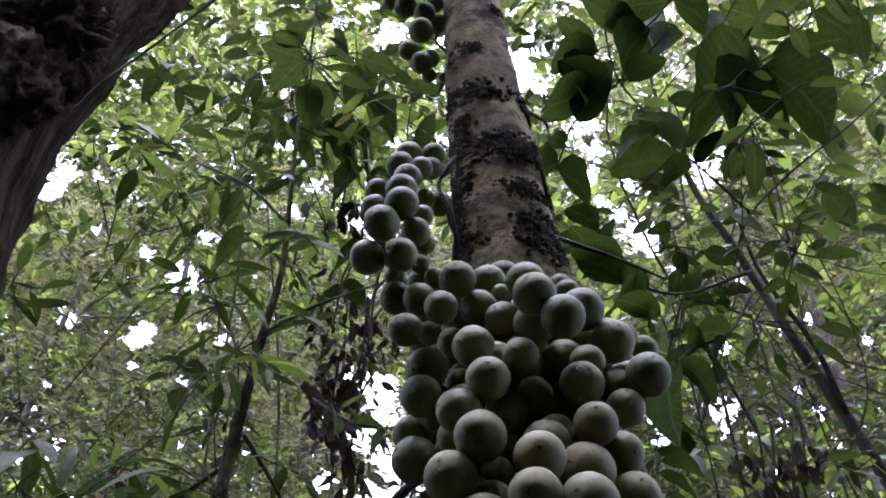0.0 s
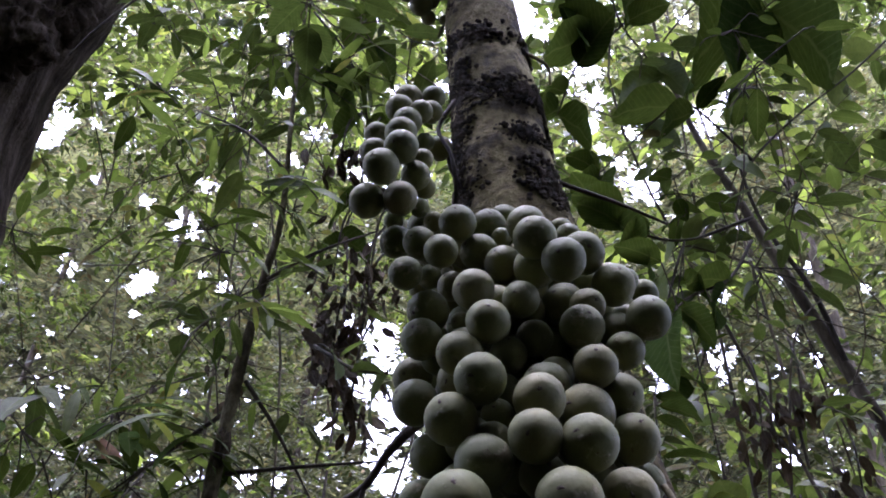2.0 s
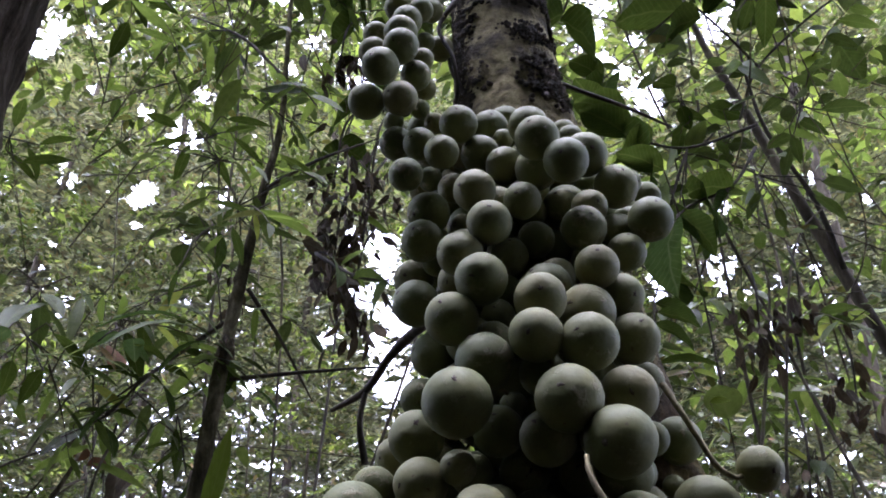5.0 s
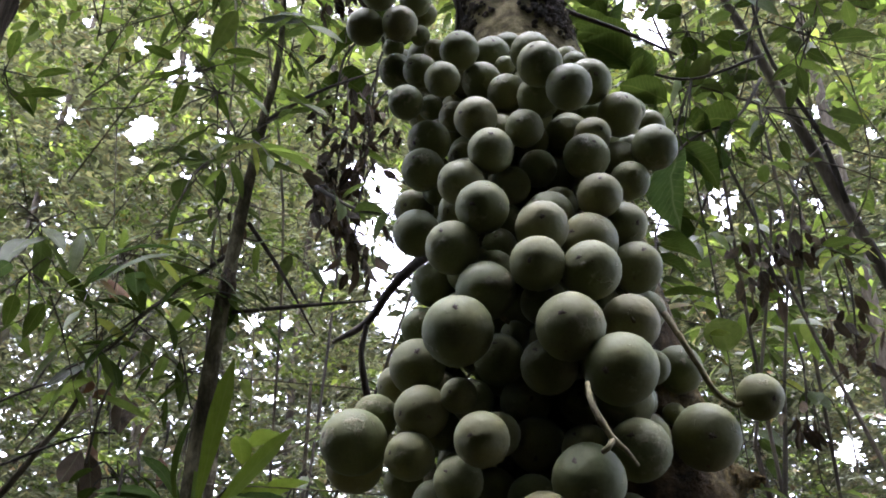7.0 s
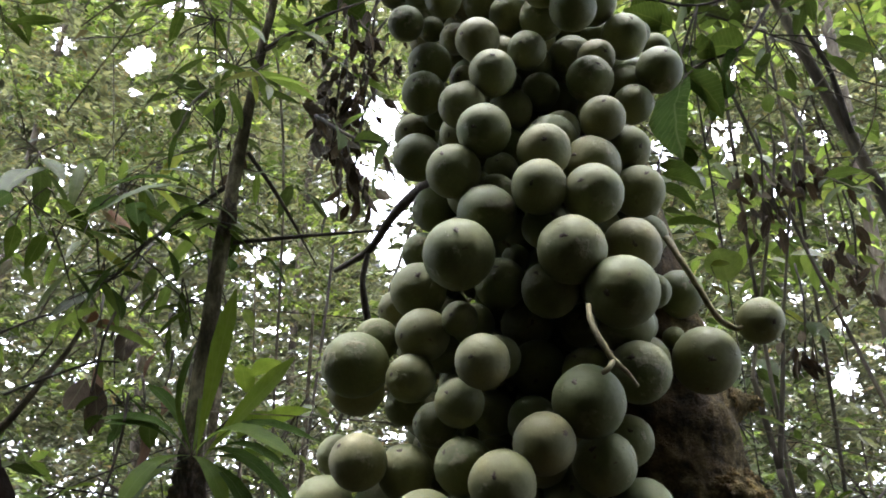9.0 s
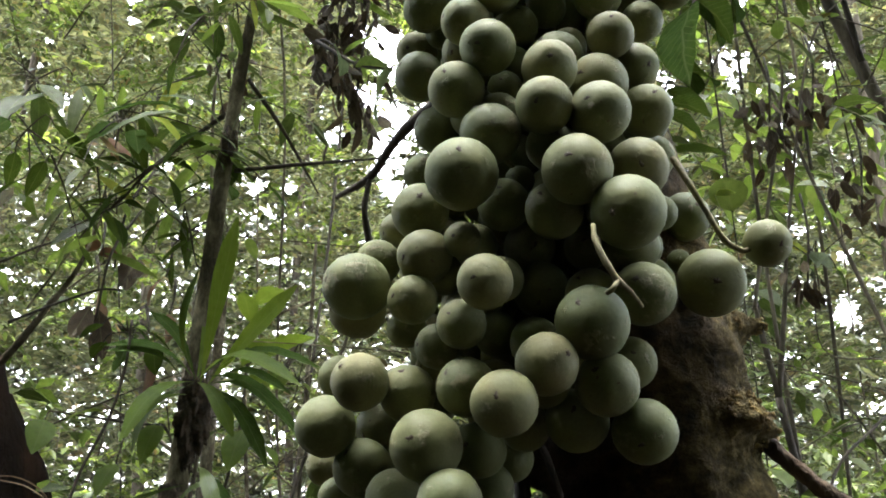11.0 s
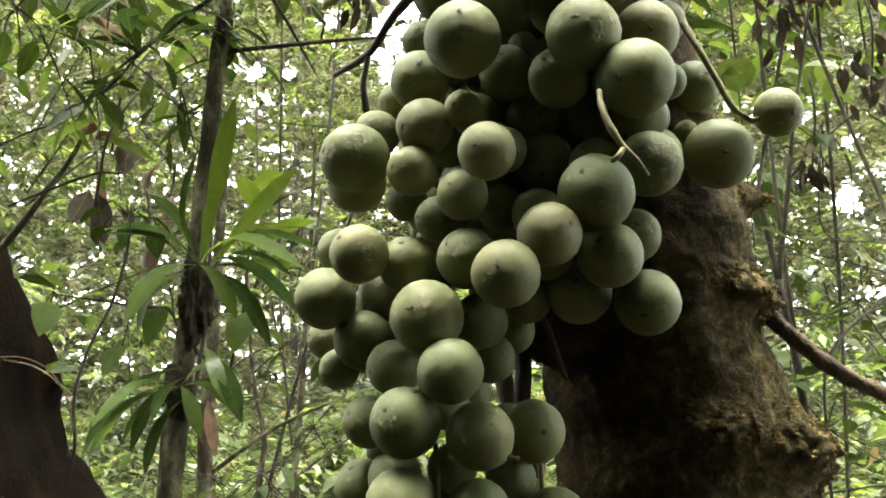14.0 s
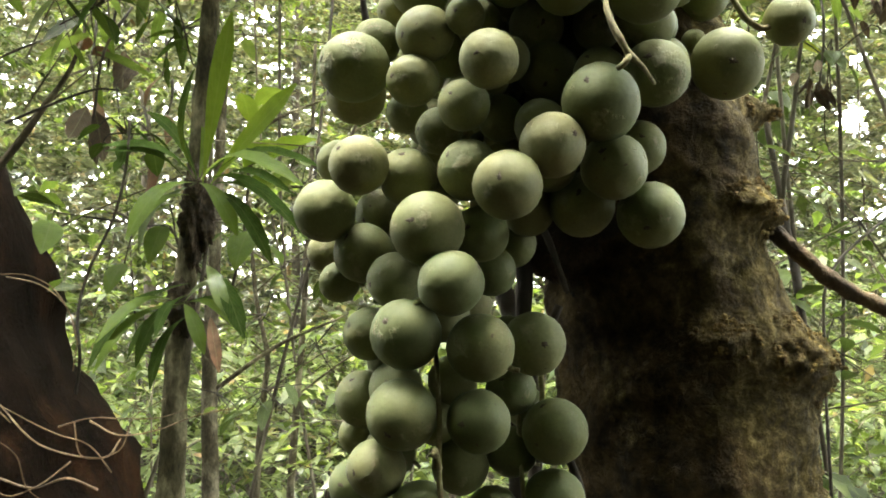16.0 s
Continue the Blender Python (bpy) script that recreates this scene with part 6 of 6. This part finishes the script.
# leafy shoots on thin twigs between the trees
rb = np.random.default_rng(91)
made = 0
while made < 46:
    az, el, d = rb.uniform(-33, 36), rb.uniform(-6, 52), rb.uniform(2.3, 3.8)
    if az < -15 and el < 4 or -7 < az < 15 and el < 50 or az < -21 and not 6 < el < 26:
        continue
    x, y, z = bearing(az, d * math.cos(radians(el)), 1.5 + d * math.sin(radians(el)))
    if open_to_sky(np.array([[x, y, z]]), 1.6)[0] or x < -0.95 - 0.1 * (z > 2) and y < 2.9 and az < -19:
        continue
    kind = ("oval", "lance", "oval", "broad")[made % 4]
    mat = (LEAF_NEAR, LEAF_BROAD, LEAF_BRIGHT if az < 0 or el < 25 else LEAF_BROAD, LEAF_NEAR, LEAF_BRIGHT if el < 25 else LEAF_NEAR)[made % 5]
    big_leaved((x, y, z), int(rb.integers(5, 10)), rb.uniform(0.065, 0.125), 600 + made, mat, kind, rb.uniform(0.1, 0.9), "shoot of green pointed leaves on a thin twig")
    made += 1

# understorey trees
rt = np.random.default_rng(21)
for k, (b, d, n) in enumerate(UNDER):
    x, y, z = bearing(b, d)
    lo, hi = 1.5 + d * (0.72 if b < 0 else 0.3), 1.5 + d * 1.6
    leafy_tree("understorey_tree", (x, y, -0.1), (x + rt.normal(0, 0.5), y + rt.normal(0, 0.4), hi + 0.4), 0.009, lo, hi, 1.1, n, 0.42, 0.102, "oval", LEAF_NEAR if k % 3 else LEAF_BRIGHT,
               BARK_THIN, 200 + k, "slender understorey tree with glossy oval leaves", "tree", "understorey trees", 8, 6, 0.55)
for k in range(22):
    b = -42 + 4.0 * k + rt.uniform(-1.6, 1.6)
    d = rt.uniform(6.5, 12.0)
    x, y, z = bearing(b, d)
    hi = min(13.5, 1.5 + d * 1.45)
    leafy_tree("forest_tree", (x, y, -0.1), (x + rt.normal(0, 0.9), y + rt.normal(0, 0.5), hi + 0.5), rt.uniform(0.008, 0.02), 0.6, hi, 1.8, 380, 0.42, 0.09, "tiny", (LEAF_NEAR, LEAF_FAR, LEAF_NEAR, LEAF_BRIGHT)[k % 4],
               BARK_THIN if k % 2 else BARK_DARK, 300 + k, "tall thin forest tree with light green leaves", "tree", "forest trees", 15, 5, 0.5)
for k in range(18):
    b = -32 + 3.8 * k + rt.uniform(-1.5, 1.5)
    d = rt.uniform(3.6, 7.0)
    x, y, z = bearing(b, d)
    hi = rt.uniform(1.5, 3.0)
    if -21 < b < -4:
        continue
    leafy_tree("shrub", (x, y, -0.1), (x, y, hi), 0.01, 0.25, hi, 0.55, 70, 0.32, rt.uniform(0.09, 0.14), "small", (LEAF_LIGHTENED, LEAF_NEAR, LEAF_BRIGHT)[k % 3], BARK_THIN, 400 + k,
               "low leafy shrub of the forest floor", "shrub", "shrubs", 7, 3)
for k in range(30):
    b = -34 + 2.35 * k + rt.uniform(-1.2, 1.2)
    d = rt.uniform(5.5, 10.5)
    x, y, z = bearing(b, d)
    hi = rt.uniform(1.1, 2.4)
    leafy_tree("shrub", (x, y, -0.1), (x, y, hi), 0.01, 0.2, hi, 0.85, 95, 0.36, rt.uniform(0.10, 0.14), "small", (LEAF_LIGHTENED, LEAF_NEAR, LEAF_BRIGHT)[k % 3], BARK_THIN, 450 + k,
               "low shrub of the forest floor, some leaves lightened as if lit", "shrub", "shrubs", 9, 3)
# unseen dense trees added at the sides and behind: close the wood, block light
for k in range(17):
    b = 104 + 9.5 * k + rt.uniform(-3, 3)
    d = rt.uniform(3.4, 5.5)
    x, y, z = bearing(b, d)
    leafy_tree("forest_tree", (x, y, -0.1), (x + rt.normal(0, 0.3), y + rt.normal(0, 0.3), 11), rt.uniform(0.05, 0.12), 0.3, 10.5, 1.5, 330, 0.8, 0.3, "tiny", LEAF_BROAD, BARK_DARK, 500 + k,
               "unseen tall tree with dense leaves, added to block light", "tree", "dense trees", 10, 3, 0.2)
for k, b in enumerate((52, 62, 72, 84, 96, -54, -62, -72, -84, -96)):
    x, y, z = bearing(b, 7.5 if abs(b) < 70 else 6.0)
    leafy_tree("forest_tree", (x, y, -0.1), (x + rt.normal(0, 0.3), y + rt.normal(0, 0.3), 11), 0.06, 0.5, 10.5, 1.6, 250, 0.6, 0.2, "tiny", LEAF_NEAR, BARK_THIN, 560 + k,
               "unseen tall tree with dense leaves, added to block light", "tree", "dense trees", 10, 3, 0.2)
# unseen canopy added behind the camera; it blocks sky light from the front
shade_rng = np.random.default_rng(71)
ns = 2600
over = np.stack([shade_rng.uniform(-4, 4, ns), shade_rng.uniform(-5, -0.45, ns), shade_rng.uniform(3.2, 6.0, ns)], 1)
st, lv = sprays(shade_rng, over, spread_dirs(shade_rng, ns), 0.8, 0.3, "small", 11)
tagged(new("light_blocking_canopy", fast_mesh("light_blocking_canopy", *lv, LEAF_BROAD, leaf="small")), "unseen added leaf canopy behind the camera, blocks sky light", "foliage", kind="stuff")
# unseen shrubs added behind and left of the camera to block light
for k, (x, y) in enumerate(((0.0, -1.3), (-0.9, -1.2), (0.9, -1.2), (-1.6, -0.7), (-2.1, 0.2), (-2.6, 1.0), (-3.0, 0.1), (-3.3, 1.3), (-2.6, -0.9))):
    leafy_tree("shrub", (x, y, -0.1), (x, y, 2.9), 0.012, 0.2, 3.0, 0.65, 190, 0.3, 0.27, "small", LEAF_BROAD, BARK_DARK, 900 + k, "unseen dense dark green shrub, added to block light", "shrub", "shrubs", 9, 3)
crown_rng = np.random.default_rng(61)
za, aa, ra = crown_rng.uniform(5.6, 8.0, 70), crown_rng.uniform(0, 6.28, 70), 1.3 * np.sqrt(crown_rng.uniform(0.02, 1, 70))
st, lv = sprays(crown_rng, np.stack([-0.08 + ra * np.cos(aa), 1.3 + ra * np.sin(aa), za], 1), spread_dirs(crown_rng, 70), 0.5, 0.2, "small", 9)
part("crown", fast_mesh("crown", *lv, LEAF_NEAR, leaf="small"), fruit_tree)
tagged(part("fine_wood", fast_mesh("fine_wood", *st, BARK_THIN), fruit_tree), kind="stuff")
# the far wood
rf = np.random.default_rng(41)
nc, each = 440, 42
bf, df = np.radians(rf.uniform(-42, 42, nc)), rf.uniform(10, 25, nc)
ef = np.radians(np.where(rf.uniform(0, 1, nc) < 0.75, rf.uniform(-7, 40, nc), rf.uniform(30, 58, nc)))
far_p = np.stack([df * np.sin(bf), df * np.cos(bf), 1.5 + df * np.tan(ef)], 1)
far_p = (far_p[:, None] + rf.normal(0, 1, (nc, each, 3)) * (df * 0.065)[:, None, None] * (1.2, 1.0, 0.8)).reshape(-1, 3)
far_p = far_p[far_p[:, 2] > 0.1]
far_p = far_p[far_p[:, 2] < 30]
st, lv = sprays(rf, far_p, spread_dirs(rf, len(far_p)), 1.0, 0.158, "tiny", 18, twig=0.004)
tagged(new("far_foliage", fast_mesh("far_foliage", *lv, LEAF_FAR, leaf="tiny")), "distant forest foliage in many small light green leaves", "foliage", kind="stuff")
tagged(new("far_twigs", fast_mesh("far_twigs", st[0], st[1][:18 * (len(st[1]) // 72)], BARK_THIN)), "distant forest twigs among the leaves", "twigs", kind="stuff")
nf = 14500
bf, df = np.radians(rf.uniform(-46, 46, nf)), rf.uniform(22, 32, nf)
ef = np.radians(np.where(rf.uniform(0, 1, nf) < 0.72, rf.uniform(-5, 38, nf), rf.uniform(22, 58, nf)))
far_p = np.stack([df * np.sin(bf), df * np.cos(bf), 1.5 + df * np.tan(ef)], 1)
st, lv = sprays(rf, far_p, spread_dirs(rf, len(far_p)), 1.7, 0.53, "tiny", 15, twig=0.008)
cut = len(lv[0]) // 8 * 4
# half of the farthest leaves take the lightened colour as painted haze
for v, t, m, lab in ((lv[0][:cut], lv[1][:cut // 2], LEAF_LIGHTENED, "farthest forest foliage, leaf colour paled for haze, closing the view"), (lv[0][cut:], lv[1][cut // 2:] - cut, LEAF_FAR, "farthest dark and brownish forest foliage closing the view")):
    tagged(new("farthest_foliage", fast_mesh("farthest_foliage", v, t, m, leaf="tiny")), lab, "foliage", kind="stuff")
for pts, r in (([(-0.884, 3.600, -0.021), (-0.900, 3.600, 0.590), (-0.927, 3.600, 1.220), (-0.922, 3.600, 1.651), (-0.911, 3.600, 2.092), (-0.915, 3.700, 2.666)], 0.04),
               ([(-0.930, 4.500, -0.149), (-0.929, 4.500, 0.673), (-0.901, 4.500, 1.155), (-0.888, 4.500, 1.343), (-0.952, 4.500, 1.642), (-0.992, 4.500, 2.110)], 0.02),
               ([(-0.785, 4.500, -0.149), (-0.768, 4.500, 0.672), (-0.739, 4.500, 1.155), (-0.711, 4.500, 1.641), (-0.690, 4.500, 2.248), (-0.695, 4.600, 2.901)], 0.022),
               ([(1.514, 4.000, 0.037), (1.507, 4.000, 0.766), (1.511, 4.000, 1.140), (1.456, 4.000, 1.664), (1.471, 4.100, 2.093)], 0.011)):
    root = thing("slender_tree", pts[0], "slender mottled forest tree trunk", "tree", "slender trees")
    part("trunk", tube("trunk", pts, np.linspace(r, r * 0.4, len(pts)), BARK_MOTTLED, 7, 12, 0.14, 12.0), root)
    for p, dx in zip(pts[2:5], (0.5, -0.45, 0.4)):
        part("limb", tube("limb", [p, (p[0] + dx * 0.5, p[1], p[2] + 0.18), (p[0] + dx, p[1] + 0.1, p[2] + 0.3)], [r * 0.25, r * 0.2, r * 0.1], BARK_MOTTLED, 5, 6), root)
for k in range(8):
    b, d = -34 + 8.6 * k + rt.uniform(-1.5, 1.5), rt.uniform(9, 16)
    x, y, z = bearing(b, d)
    root = thing("far_tree", (x, y, -0.1), "far grey-brown straight forest tree trunk", "tree", "far trees")
    part("trunk", tube("trunk", [(x, y, -0.4), (x + rt.normal(0, 0.3), y, 6), (x + rt.normal(0, 0.6), y, 16)], [rt.uniform(0.05, 0.12), 0.06, 0.03], BARK_THIN, 6, 9, 0.08, 3), root)
